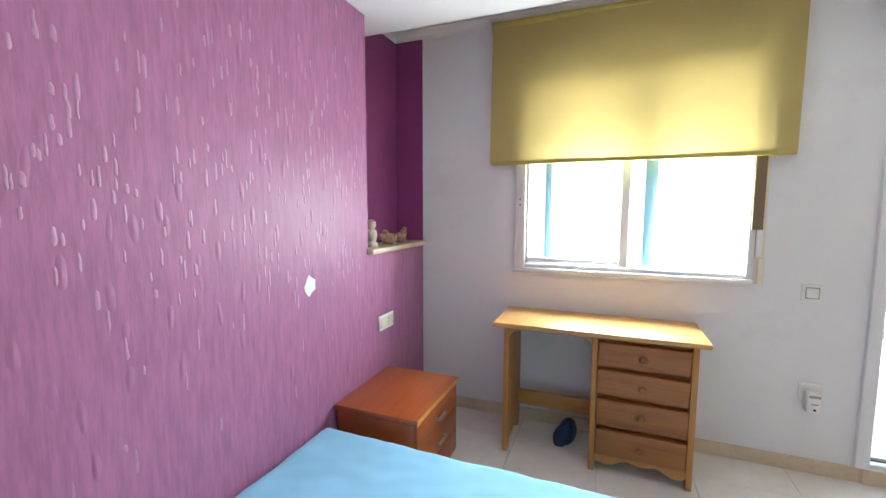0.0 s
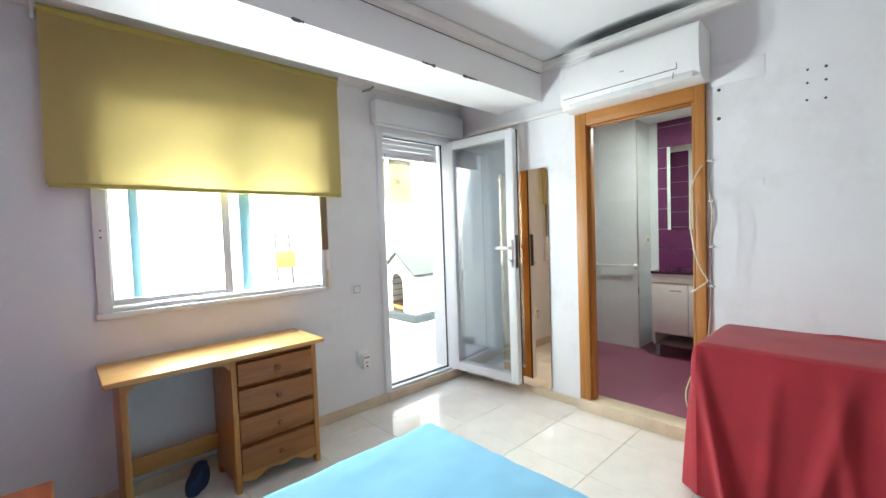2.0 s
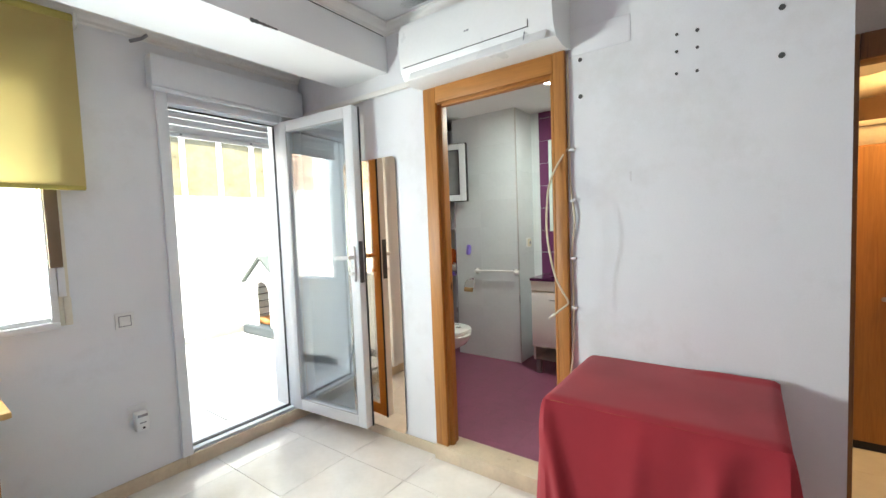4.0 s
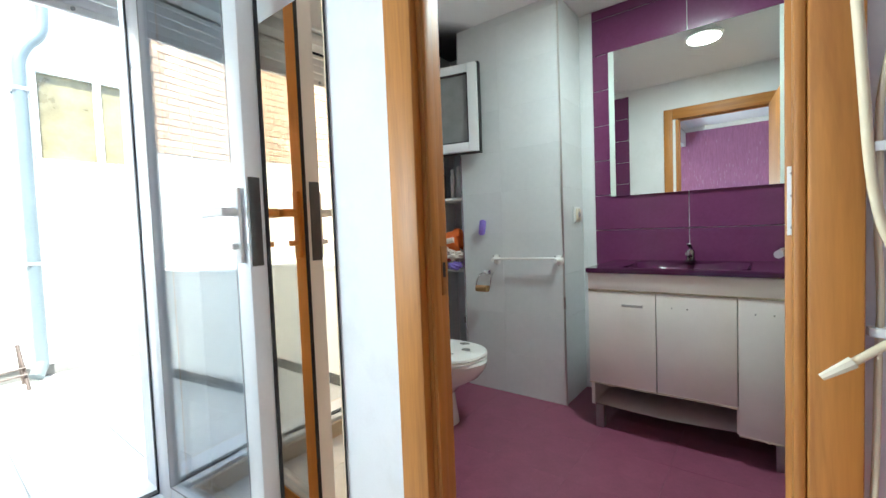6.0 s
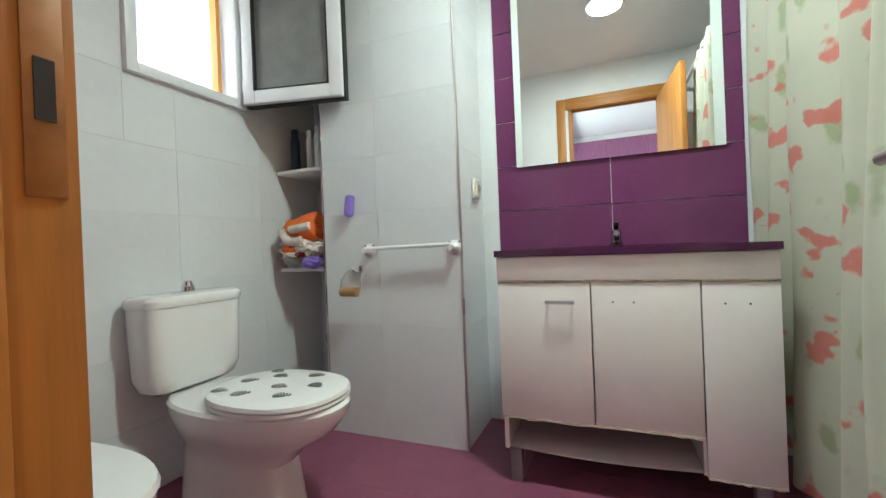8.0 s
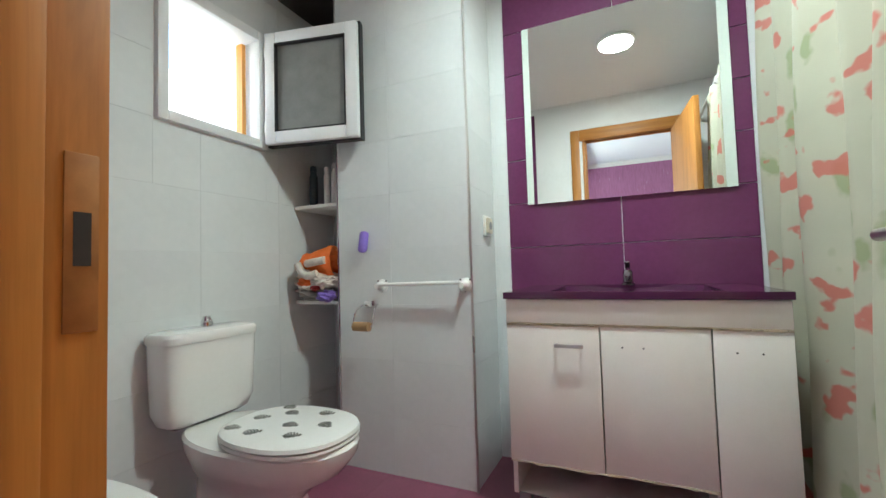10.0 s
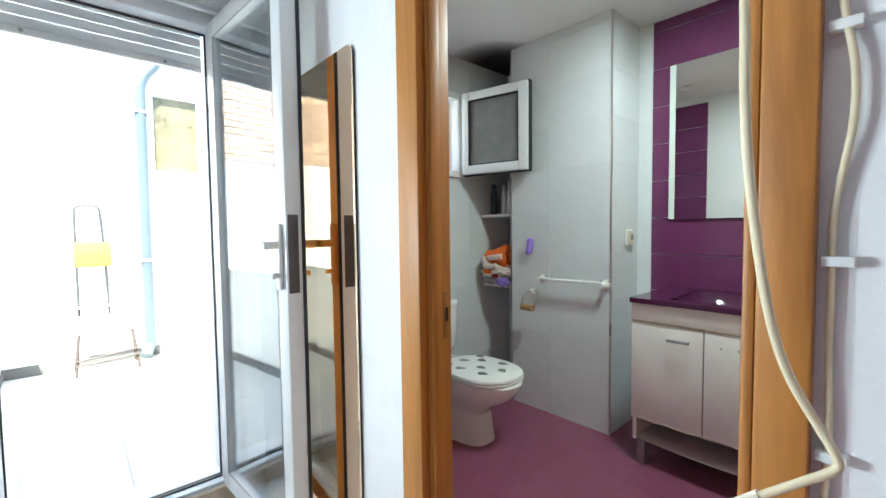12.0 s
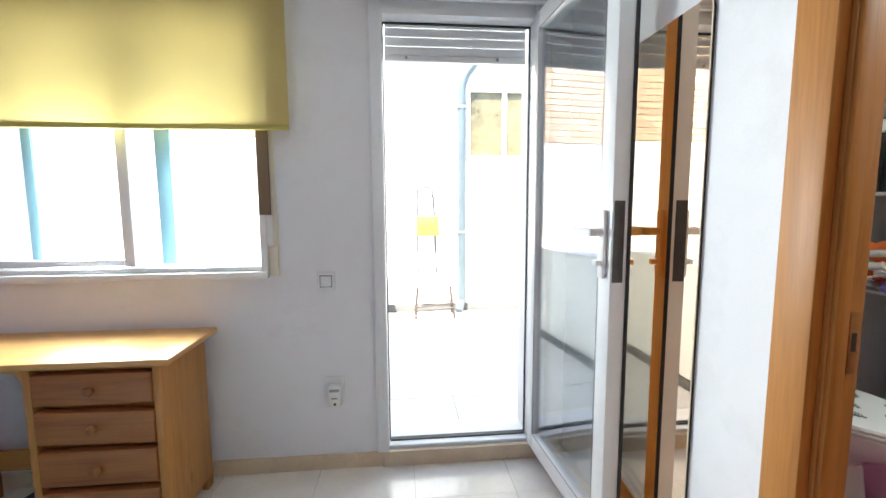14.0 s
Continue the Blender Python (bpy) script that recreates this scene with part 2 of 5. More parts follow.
RUBBER = mat("black_rubber_seal", (0.02, 0.02, 0.022), 0.6)
STEEL = mat("brushed_steel", (0.55, 0.54, 0.52), 0.3, 1.0, var=0.05, fine=200, bump=0.05)
CHROME = mat("chrome", (0.75, 0.75, 0.76), 0.1, 1.0, var=0.02, bump=0.0)
DULL_CHROME = mat("dulled_chrome", (0.26, 0.25, 0.26), 0.22, 1.0, var=0.15, large=30)
DARK_STEEL = mat("tarnished_steel", (0.10, 0.10, 0.10), 0.4, 0.6, var=0.1, large=25)
GREY_METAL = mat("grey_zinc", (0.35, 0.35, 0.36), 0.45, 0.8)
PLASTIC = mat("white_plastic", (0.82, 0.82, 0.80), 0.3, var=0.02, bump=0.02)
CREAM_PLASTIC = mat("yellowed_plastic", (0.72, 0.66, 0.52), 0.4, var=0.06)
STRAP = mat("brown_strap", (0.20, 0.14, 0.085), 0.85, fine=400)
DARK = mat("dark_recess", (0.03, 0.028, 0.026), 0.8)
DOT = mat("dark_plug", (0.08, 0.075, 0.07), 0.7)
PLATE_MARK = mat("patched_paint", (0.68, 0.665, 0.66), 0.7, fine=120, bump=0.2)
BLIND = fabric("yellow_blind_fabric", (0.56, 0.45, 0.175), weave=700, through_light=0.30, sheen=0.0, var=0.04)
BLIND_BAR = mat("yellow_hem", (0.48, 0.40, 0.10), 0.8, fine=300, bump=0.2)
SHEET = fabric("light_blue_sheet", (0.24, 0.53, 0.74), weave=800)
CLOTH = fabric("red_cloth", (0.36, 0.022, 0.034), weave=700, sheen=0.12, var=0.12)
MATTRESS = fabric("mattress_ticking", (0.62, 0.58, 0.52))
LEATHER = mat("brown_bed_base", (0.10, 0.055, 0.03), 0.6)
SHOE_BLUE = mat("navy_canvas", (0.018, 0.035, 0.085), 0.8, fine=200, bump=0.4)
MIRROR = plain("mirror_silver", (0.90, 0.92, 0.91), 0.01, 1.0)
BRONZE_MIRROR = plain("bronze_mirror", (0.93, 0.74, 0.55), 0.02, 1.0)
GLASS = pane_glass("clear_glass", (0.98, 0.99, 1.0), 0.03)
LOW_E = pane_glass("coated_glass", (0.965, 0.99, 1.0), 0.14)
FROST = mat("frosted_glass", (0.21, 0.215, 0.21), 0.3, var=0.15, large=9, fine=220, bump=0.5)
FROST_WHITE = mat("frosted_mirror_strip", (0.72, 0.80, 0.75), 0.35, var=0.03)
TILE_WHITE = mat("white_wall_tile", (0.73, 0.76, 0.768), 0.16, var=0.03, large=3, fine=30, bump=0.03, each=0.035)
TILE_GROUT = mat("grey_grout", (0.69, 0.71, 0.715), 0.6)
TILE_PURPLE = mat("aubergine_wall_tile", (0.15, 0.038, 0.112), 0.2, var=0.07, large=4, fine=60, bump=0.04, each=0.06)
FLOOR_PURPLE = mat("mauve_floor_tile", (0.25, 0.075, 0.13), 0.35, var=0.12, large=8, fine=90, bump=0.1, each=0.03)
FLOOR_GROUT = mat("mauve_floor_grout", (0.24, 0.078, 0.13), 0.85)
CERAMIC = mat("white_ceramic", (0.83, 0.83, 0.81), 0.08, var=0.015, bump=0.0, coat=0.4)
LAMINATE = mat("white_laminate", (0.86, 0.835, 0.79), 0.13, var=0.03, large=6, fine=150, bump=0.03)
CHIP = mat("swollen_chipboard_edge", (0.60, 0.53, 0.40), 0.9, var=0.25, large=30, fine=200, bump=0.6)
VANITY_TOP = mat("aubergine_resin", (0.07, 0.016, 0.055), 0.1, var=0.06, bump=0.02)
PATIO_WHITE = mat("white_patio_render", (0.80, 0.80, 0.78), 0.85, var=0.05, large=2, fine=80, bump=0.4, dirt=(0.60, 0.58, 0.54))
PATIO_FLOOR = mat("pale_patio_tile", (0.62, 0.61, 0.585), 0.5, var=0.05, large=4, fine=60, bump=0.1, each=0.05)
PATIO_GROUT = mat("patio_joint", (0.52, 0.51, 0.48), 0.9)
PATIO_BASE = mat("grey_cement_band", (0.14, 0.137, 0.13), 0.9, var=0.15, bump=0.4)
BRICK = mat("salmon_brick", (0.80, 0.56, 0.41), 0.85, var=0.12, large=20, fine=120, bump=0.5, each=0.4)
MORTAR = mat("pale_mortar", (0.66, 0.62, 0.55), 0.95, fine=150, bump=0.5)
OCHRE_GLASS = mat("aged_ochre_glass", (0.17, 0.145, 0.08), 0.3, var=0.35, large=5, fine=60, bump=0.3)
DOG_WALL = mat("white_resin_board", (0.76, 0.76, 0.74), 0.5, var=0.04)
DOG_ROOF = mat("grey_green_resin", (0.055, 0.066, 0.06), 0.55, var=0.06)
DOG_BASE = mat("slate_resin", (0.03, 0.04, 0.048), 0.6)
STRAW = mat("orange_bedding", (0.48, 0.22, 0.07), 0.95, var=0.4, large=25, bump=0.6)
PIPE = mat("grey_drain_pipe", (0.10, 0.125, 0.14), 0.4)
RUST = mat("brown_enamel_tube", (0.045, 0.028, 0.022), 0.5)
STEP_WOOD = wood("worn_plywood", (0.52, 0.27, 0.055), (0.38, 0.18, 0.035), "x", 0.6, knots=False)
CABLE = mat("ivory_cable", (0.72, 0.62, 0.43), 0.5, var=0.06)
LED = plain("led_diffuser", (0.93, 1.0, 0.97), 0.5, emit=4.5)
CURTAIN = printed_curtain("printed_shower_curtain")
BAG = mat("white_printed_bag", (0.68, 0.62, 0.56), 0.5, var=0.25, large=14, fine=80, bump=0.3)
ORANGE = mat("orange_cloth", (0.80, 0.17, 0.03), 0.7, var=0.1)
GREY_BAG = mat("grey_bag", (0.30, 0.27, 0.25), 0.5, var=0.25, large=18, bump=0.3)
VIOLET = mat("violet_plastic", (0.26, 0.18, 0.62), 0.5)
CARD = mat("brown_cardboard", (0.36, 0.22, 0.10), 0.85)
NAVY = mat("dark_teal_plastic", (0.015, 0.035, 0.05), 0.3)
RED_CAN = mat("red_can", (0.35, 0.03, 0.03), 0.35)
LEAF_GREY = mat("grey_leaf_print", (0.20, 0.20, 0.19), 0.3, var=0.4, large=40)
FIG_CREAM = mat("cream_figurine", (0.58, 0.52, 0.42), 0.35, var=0.3, large=30)
FIG_TAN = mat("tan_figurine", (0.42, 0.27, 0.17), 0.4, var=0.35, large=30)
FIG_DARK = mat("dark_figurine", (0.05, 0.04, 0.04), 0.4)
PAPER_BOX = mat("pale_cardboard_box", (0.62, 0.55, 0.44), 0.8, var=0.1)
BROWN_BASKET = mat("brown_wicker", (0.18, 0.09, 0.04), 0.8, fine=120, bump=0.6)
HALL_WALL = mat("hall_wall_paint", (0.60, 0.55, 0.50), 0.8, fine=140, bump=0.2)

# ---------- building blocks ----------


ROOM = Vector((0, 0, 0))      # origin of the room that is being furnished


def thing(name, label, category, at=(0, 0, 0), group="", kind=""):
    e = new(name)
    e.matrix_basis = Matrix.Translation(Vector(at) + ROOM)
    e.empty_display_size = 0.1
    return tagged(e, label, category, group, kind)


def mesh_of(bm, name, material, smooth):
    bmesh.ops.recalc_face_normals(bm, faces=bm.faces)
    me = bpy.data.meshes.new(name)
    bm.to_mesh(me)
    bm.free()
    me.materials.append(material)
    if smooth:
        for p in me.polygons:
            p.use_smooth = True
        me.set_sharp_from_angle(angle=radians(35))
    return me


def part(name, bm, material, parent=None, label="", smooth=True):
    """One mesh, given in the room's places, under a thing or a part."""
    turned(bm, Matrix.Translation(ROOM))
    ob = new(name, mesh_of(bm, name, material, smooth))
    if parent:
        ob.parent = parent
        if parent.type == "EMPTY":
            ob.matrix_parent_inverse = parent.matrix_basis.inverted()
    return tagged(ob, label)


def box(x0, x1, y0, y1, z0, z1, bevel=0.0, seg=2, bm=None):
    own = bmesh.new()
    m = Matrix.Translation(((x0 + x1) / 2, (y0 + y1) / 2, (z0 + z1) / 2)) @ Matrix.Diagonal((abs(x1 - x0), abs(y1 - y0), abs(z1 - z0), 1))
    bmesh.ops.create_cube(own, size=1, matrix=m)
    if bevel:
        bmesh.ops.bevel(own, geom=own.edges[:], offset=bevel, segments=seg, affect="EDGES", profile=0.5)
    return join(bm, own)


def join(bm, own):
    if bm is None:
        return own
    me = bpy.data.meshes.new("tmp")
    own.to_mesh(me)
    own.free()
    bm.from_mesh(me)
    bpy.data.meshes.remove(me)
    return bm


def turned(bm, m):
    bmesh.ops.transform(bm, matrix=m, verts=bm.verts)
    return bm


def rod(a, b, r, n=10, bm=None, r2=None):
    a, b = Vector(a), Vector(b)
    own = bmesh.new()
    bmesh.ops.create_cone(own, cap_ends=True, segments=n, radius1=r, radius2=r if r2 is None else r2, depth=(b - a).length)
    turned(own, Matrix.Translation((a + b) / 2) @ (b - a).to_track_quat("Z", "Y").to_matrix().to_4x4())
    return join(bm, own)


def loft(rings, bm=None, close=True):
    """Skin over rings of equally many points."""
    own = bmesh.new()
    vs = [[own.verts.new(p) for p in r] for r in rings]
    n = len(vs[0])
    for a, b in zip(vs, vs[1:]):
        for i in range(n):
            own.faces.new((a[i], a[(i + 1) % n], b[(i + 1) % n], b[i]))
    if close:
        own.faces.new(vs[0][::-1])
        own.faces.new(vs[-1])
    return join(bm, own)


def oval(cx, cy, z, rx, ry, n=28, front=1.0, power=2.0):
    out = []
    for i in range(n):
        a = 2 * math.pi * i / n
        c, s = math.cos(a), math.sin(a)
        x = math.copysign(abs(c) ** (2 / power), c) * rx
        y = math.copysign(abs(s) ** (2 / power), s) * ry
        out.append((cx + x, cy + (y * front if y < 0 else y), z))
    return out


def lathe(cx, cy, profile, n=20, bm=None):
    return loft([[(cx + r * math.cos(2 * math.pi * i / n), cy + r * math.sin(2 * math.pi * i / n), z) for i in range(n)] for r, z in profile], bm)


def sheet(nu, nv, f, thick=0.0):
    bm = bmesh.new()
    vs = [[bm.verts.new(f(i / nu, j / nv)) for j in range(nv + 1)] for i in range(nu + 1)]
    for i in range(nu):
        for j in range(nv):
            bm.faces.new((vs[i][j], vs[i + 1][j], vs[i + 1][j + 1], vs[i][j + 1]))
    if thick:
        bmesh.ops.solidify(bm, geom=bm.faces[:], thickness=thick)
    return bm


def tube(name, points, r, material, parent=None, label=""):
    cu = bpy.data.curves.new(name, "CURVE")
    cu.dimensions, cu.bevel_depth, cu.bevel_resolution, cu.use_fill_caps = "3D", r, 3, True
    sp = cu.splines.new("NURBS")
    sp.points.add(len(points) - 1)
    for p, c in zip(sp.points, points):
        p.co = (*(Vector(c) + ROOM), 1)
    sp.use_endpoint_u, sp.order_u, sp.resolution_u = True, 3, 6
    tmp = bpy.data.objects.new("tmp", cu)
    scene.collection.objects.link(tmp)
    me = bpy.data.meshes.new_from_object(tmp.evaluated_get(bpy.context.evaluated_depsgraph_get()))
    bpy.data.objects.remove(tmp)
    me.materials.clear()
    me.materials.append(material)
    for p in me.polygons:
        p.use_smooth = True
    me.name = name
    ob = new(name, me)
    if parent:
        ob.parent = parent
        if parent.type == "EMPTY":
            ob.matrix_parent_inverse = parent.matrix_basis.inverted()
    return tagged(ob, label)


def cut_rects(rect, holes):
    """What is left of a rectangle (u0, u1, v0, v1) once the holes are taken out, as rectangles."""
    left = [rect]
    for hu0, hu1, hv0, hv1 in holes:
        nxt = []
        for u0, u1, v0, v1 in left:
            if hu1 <= u0 or hu0 >= u1 or hv1 <= v0 or hv0 >= v1:
                nxt.append((u0, u1, v0, v1))
                continue
            a0, a1 = max(u0, hu0), min(u1, hu1)
            if u0 < a0:
                nxt.append((u0, a0, v0, v1))
            if a1 < u1:
                nxt.append((a1, u1, v0, v1))
            if v0 < hv0:
                nxt.append((a0, a1, v0, hv0))
            if hv1 < v1:
                nxt.append((a0, a1, hv1, v1))
        left = nxt
    return left


def slab(name, axis, d0, d1, rect, holes, material, label, category="wall"):
    """A wall across the axis x or y, from depth d0 to d1, with openings through it; or a flat slab across z."""
    bm = bmesh.new()
    for u0, u1, v0, v1 in cut_rects(rect, holes):
        b = {"x": (d0, d1, u0, u1, v0, v1), "y": (u0, u1, d0, d1, v0, v1), "z": (u0, u1, v0, v1, d0, d1)}[axis]
        box(*b, bm=bm)
    return tagged(part(name, bm, material, smooth=False), label, category, kind="structure")


PIECES = {}


def piece_mesh(name, w, h, t, material, bevel):
    key = (name, round(w, 3), round(h, 3), t)
    if key not in PIECES:
        bm = bmesh.new()
        c = [(-w / 2, -h / 2), (w / 2, -h / 2), (w / 2, h / 2), (-w / 2, h / 2)]
        lo = [bm.verts.new((x, y, 0)) for x, y in c]
        mid = [bm.verts.new((x, y, t - bevel)) for x, y in c]
        up = [bm.verts.new((x * (1 - 2 * bevel / w), y * (1 - 2 * bevel / h), t)) for x, y in c]
        for a, b in ((lo, mid), (mid, up)):
            for i in range(4):
                bm.faces.new((a[i], a[(i + 1) % 4], b[(i + 1) % 4], b[i]))
        bm.faces.new(up)
        PIECES[key] = mesh_of(bm, name, material, False)
    return PIECES[key]


FACING = {"+z": Matrix.Identity(4), "-x": Matrix(((0, 0, -1, 0), (-1, 0, 0, 0), (0, 1, 0, 0), (0, 0, 0, 1))),
          "+x": Matrix(((0, 0, 1, 0), (1, 0, 0, 0), (0, 1, 0, 0), (0, 0, 0, 1))), "-y": Matrix(((1, 0, 0, 0), (0, 0, -1, 0), (0, 1, 0, 0), (0, 0, 0, 1))),
          "+y": Matrix(((-1, 0, 0, 0), (0, 0, 1, 0), (0, 1, 0, 0), (0, 0, 0, 1)))}


def tiles(name, parent, facing, plane, rect, size, material, start=None, holes=(), gap=0.003, thick=0.006, bevel=0.0012, stagger=0.0, rng=None):
    """Lay tiles or bricks on a plane; each is an object, alike ones share a mesh."""
    u0, u1, v0, v1 = rect
    w, h = size
    su, sv = start or (u0, v0)
    j0 = math.floor((v0 - sv) / h + 1e-6)
    v, j = sv + j0 * h, j0
    while v < v1 - 1e-6:
        off = stagger * w * (j % 2)
        i0 = math.floor((u0 - su - off) / w + 1e-6)
        u = su + off + i0 * w
        while u < u1 - 1e-6:
            cell = (max(u, u0), min(u + w, u1), max(v, v0), min(v + h, v1))
            for a0, a1, b0, b1 in cut_rects(cell, holes):
                pw, ph = a1 - a0 - gap, b1 - b0 - gap
                if pw < 0.012 or ph < 0.012:
                    continue
                o = new(name, piece_mesh(name, pw, ph, thick, material, bevel))
                cu, cv = (a0 + a1) / 2, (b0 + b1) / 2
                p = {"z": (cu, cv, plane), "x": (plane, cu, cv), "y": (cu, plane, cv)}[facing[1]]
                m = Matrix.Translation(Vector(p) + ROOM) @ FACING[facing]
                if rng:
                    m = m @ pose(0, 0, rng.uniform(-0.003, 0.002), rng.uniform(-0.5, 0.5), rng.uniform(-0.4, 0.4), 0)
                o.matrix_basis = m
                o.parent = parent
                if parent.type == "EMPTY":
                    o.matrix_parent_inverse = parent.matrix_basis.inverted()
            u += w
        v += h
        j += 1

# ---------- the setting ----------
FL, BF, PF = -0.05, 0.03, -0.03     # bedroom, bathroom and patio floor levels
slab("ground", "z", -0.4, -0.2, (-60, 60, -60, 60), [], PATIO_BASE, "bare grey ground under and around the building", "ground")
floor = slab("floor", "z", -0.2, FL - 0.006, (-1.6, 4.1, -2.75, 2.556), [], GROUT, "polished cream marble tiled bedroom floor", "floor")
bath_floor = slab("floor_bathroom", "z", FL - 0.005, BF - 0.006, (2.195, 3.98, -0.245, 2.556), [], FLOOR_GROUT, "dull mauve tiled bathroom floor, a step up", "floor")
patio_floor = slab("floor_patio", "z", -0.2, PF - 0.006, (-2.8, 4.6, 2.80, 5.45), [], PATIO_GROUT, "pale tiled patio floor in bright daylight", "floor")
wall_north = slab("wall_north", "y", 2.556, 2.80, (-1.6, 4.1, -0.2, 2.75),
                  [(-0.49, 0.722, 0.92, 2.08), (1.215, 1.96, 0.025, 2.28), (2.988, 3.458, 1.547, 2.067)], WALL, "white painted wall with a window and a patio door")
slab("wall_west", "x", -1.6, -1.135, (-2.75, 2.556, -0.2, 2.75), [(1.865, 2.556, 1.045, 2.75)], PURPLE, "glossy purple wall with a vertical drip texture")
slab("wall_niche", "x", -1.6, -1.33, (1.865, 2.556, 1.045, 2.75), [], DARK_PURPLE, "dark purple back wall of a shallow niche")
slab("wall_niche_side", "y", 2.552, 2.5559, (-1.33, -1.135, 1.07, 2.40), [], DARK_PURPLE, "dark purple side of the niche")
wall_east = slab("wall_east", "x", 2.125, 2.195, (-0.365, 2.556, -0.2, 2.75), [(0.615, 1.316, -0.2, 1.995)], WALL, "white painted wall with a bathroom doorway and drill holes")
wall_be = slab("wall_bathroom", "x", 3.98, 4.1, (-0.365, 2.556, -0.2, 2.75), [], TILE_GROUT, "bathroom end wall in white and aubergine tiles")
slab("wall_hall", "y", -0.365, -0.245, (2.195, 3.98, -0.2, 2.75), [], WALL, "white painted wall along the passage")
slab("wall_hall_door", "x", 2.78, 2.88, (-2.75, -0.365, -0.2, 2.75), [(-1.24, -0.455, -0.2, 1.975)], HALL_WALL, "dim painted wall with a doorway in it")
slab("wall_south", "y", -2.85, -2.75, (-1.6, 2.88, -0.2, 2.75), [], WALL, "plain white wall closing the bedroom")
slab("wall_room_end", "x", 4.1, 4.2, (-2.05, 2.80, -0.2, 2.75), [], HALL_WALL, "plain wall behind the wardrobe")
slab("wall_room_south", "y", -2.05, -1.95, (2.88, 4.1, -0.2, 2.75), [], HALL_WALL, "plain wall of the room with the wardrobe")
ceiling = slab("ceiling", "z", 2.52, 2.75, (-1.135, 2.125, -2.75, 1.668), [], CEIL, "smooth white bedroom ceiling", "ceiling")
slab("ceiling_beam", "z", 2.243, 2.75, (-1.33, 2.125, 1.668, 2.09), [], CEIL, "wide white beam across the ceiling with chipped edge", "beam")
slab("ceiling_strip", "z", 2.43, 2.75, (-1.33, 2.125, 2.09, 2.556), [], CEIL, "strip of white ceiling between beam and window", "ceiling")
slab("ceiling_bathroom", "z", 2.33, 2.75, (2.195, 3.98, -0.245, 2.556), [], CEIL, "white bathroom ceiling with a round lamp", "ceiling")
slab("ceiling_hall", "z", 2.45, 2.75, (2.125, 4.1, -2.75, -0.365), [], CEIL, "white ceiling of the passage", "ceiling")


def moulding(name, a, b, out, drop, label):
    """A plaster cornice with a stepped cove, from a to b along its upper edge; out: the way it stands off the wall."""
    a, b, out = Vector(a), Vector(b), Vector(out)
    prof = [(0, 0), (drop * 0.75, 0), (drop * 0.75, 0.12), (drop * 0.62, 0.18), (drop * 0.45, 0.42), (drop * 0.22, 0.62), (drop * 0.16, 0.86), (drop * 0.06, 0.9), (0.0, 1.0)]
    rings = [[p + out * o - Vector((0, 0, drop * d)) for o, d in prof] for p in (a, b)]
    tagged(part(name, loft(rings), PLASTER, smooth=False), label, "moulding", kind="structure")


moulding("trim_beam", (-1.33, 1.668, 2.516), (2.125, 1.668, 2.516), (0, -1, 0), 0.065, "narrow white plaster moulding along the beam")
moulding("trim_window_wall", (-1.33, 2.556, 2.428), (2.125, 2.556, 2.428), (0, -1, 0), 0.06, "greyed plaster moulding above the window")
moulding("trim_niche", (-1.33, 1.9, 2.428), (-1.33, 2.556, 2.428), (1, 0, 0), 0.055, "plaster moulding in the niche")
moulding("trim_east", (2.125, -0.365, 2.516), (2.125, 1.668, 2.516), (-1, 0, 0), 0.06, "plaster moulding above the doorway")
moulding("trim_west", (-1.135, -2.75, 2.516), (-1.135, 1.668, 2.516), (1, 0, 0), 0.06, "plaster moulding on the purple wall")
tagged(part("trim_conduit", box(2.098, 2.1245, 1.42, 2.555, 2.118, 2.15, 0.004), PLASTER), "white cable trunking along the wall", "trim", kind="structure")
tagged(part("trim_crack", box(-1.2, 2.1, 1.664, 1.6679, 2.4485, 2.4515), DOT), "thin dark gap under the beam moulding", "trim", kind="structure")

# chipped plaster on the lower edge of the beam
rng = random.Random(4)
chip = bmesh.new()
for cx, w in ((0.98, 0.10), (1.33, 0.13), (0.2, 0.06)):
    for k in range(7):
        x = cx + (k - 3) * w / 7
        bmesh.ops.create_icosphere(chip, subdivisions=1, radius=1, matrix=Matrix.Translation((x, 1.669, 2.246)) @ Matrix.Diagonal((w / 8, 0.003, rng.uniform(0.005, 0.014), 1)))
tagged(part("trim_chips", chip, PATIO_BASE), "flaked patches of plaster on the beam edge", "damage", kind="structure")

# raised runs of paint on the purple wall, their highlights coloured in
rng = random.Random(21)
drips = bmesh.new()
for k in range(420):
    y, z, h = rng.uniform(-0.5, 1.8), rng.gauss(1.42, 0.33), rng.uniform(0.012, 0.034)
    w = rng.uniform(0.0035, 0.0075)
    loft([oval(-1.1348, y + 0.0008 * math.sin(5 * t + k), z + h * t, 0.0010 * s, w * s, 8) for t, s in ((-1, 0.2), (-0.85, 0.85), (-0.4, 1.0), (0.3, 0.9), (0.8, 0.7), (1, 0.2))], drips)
tagged(part("paint_drips", drips, PURPLE_GLINT), "short runs of purple paint on the wall, coloured paler as highlights", "paint drips", kind="stuff")

# skirting, each length a piece
base = thing("baseboard", "cream marble skirting with a worn top edge", "baseboard", kind="structure")
for i, (x0, x1, y0, y1) in enumerate([(-1.135, -0.5, 2.544, 2.5555), (-0.5, 0.35, 2.544, 2.5555), (0.35, 1.225, 2.544, 2.5555), (1.225, 2.11, 2.536, 2.5555)]):
    part("skirting_tile", box(x0 + 0.001, x1 - 0.001, y0, y1, FL, 0.024 + (0.0 if i < 3 else 0.004), 0.002, 1), SKIRT, base)
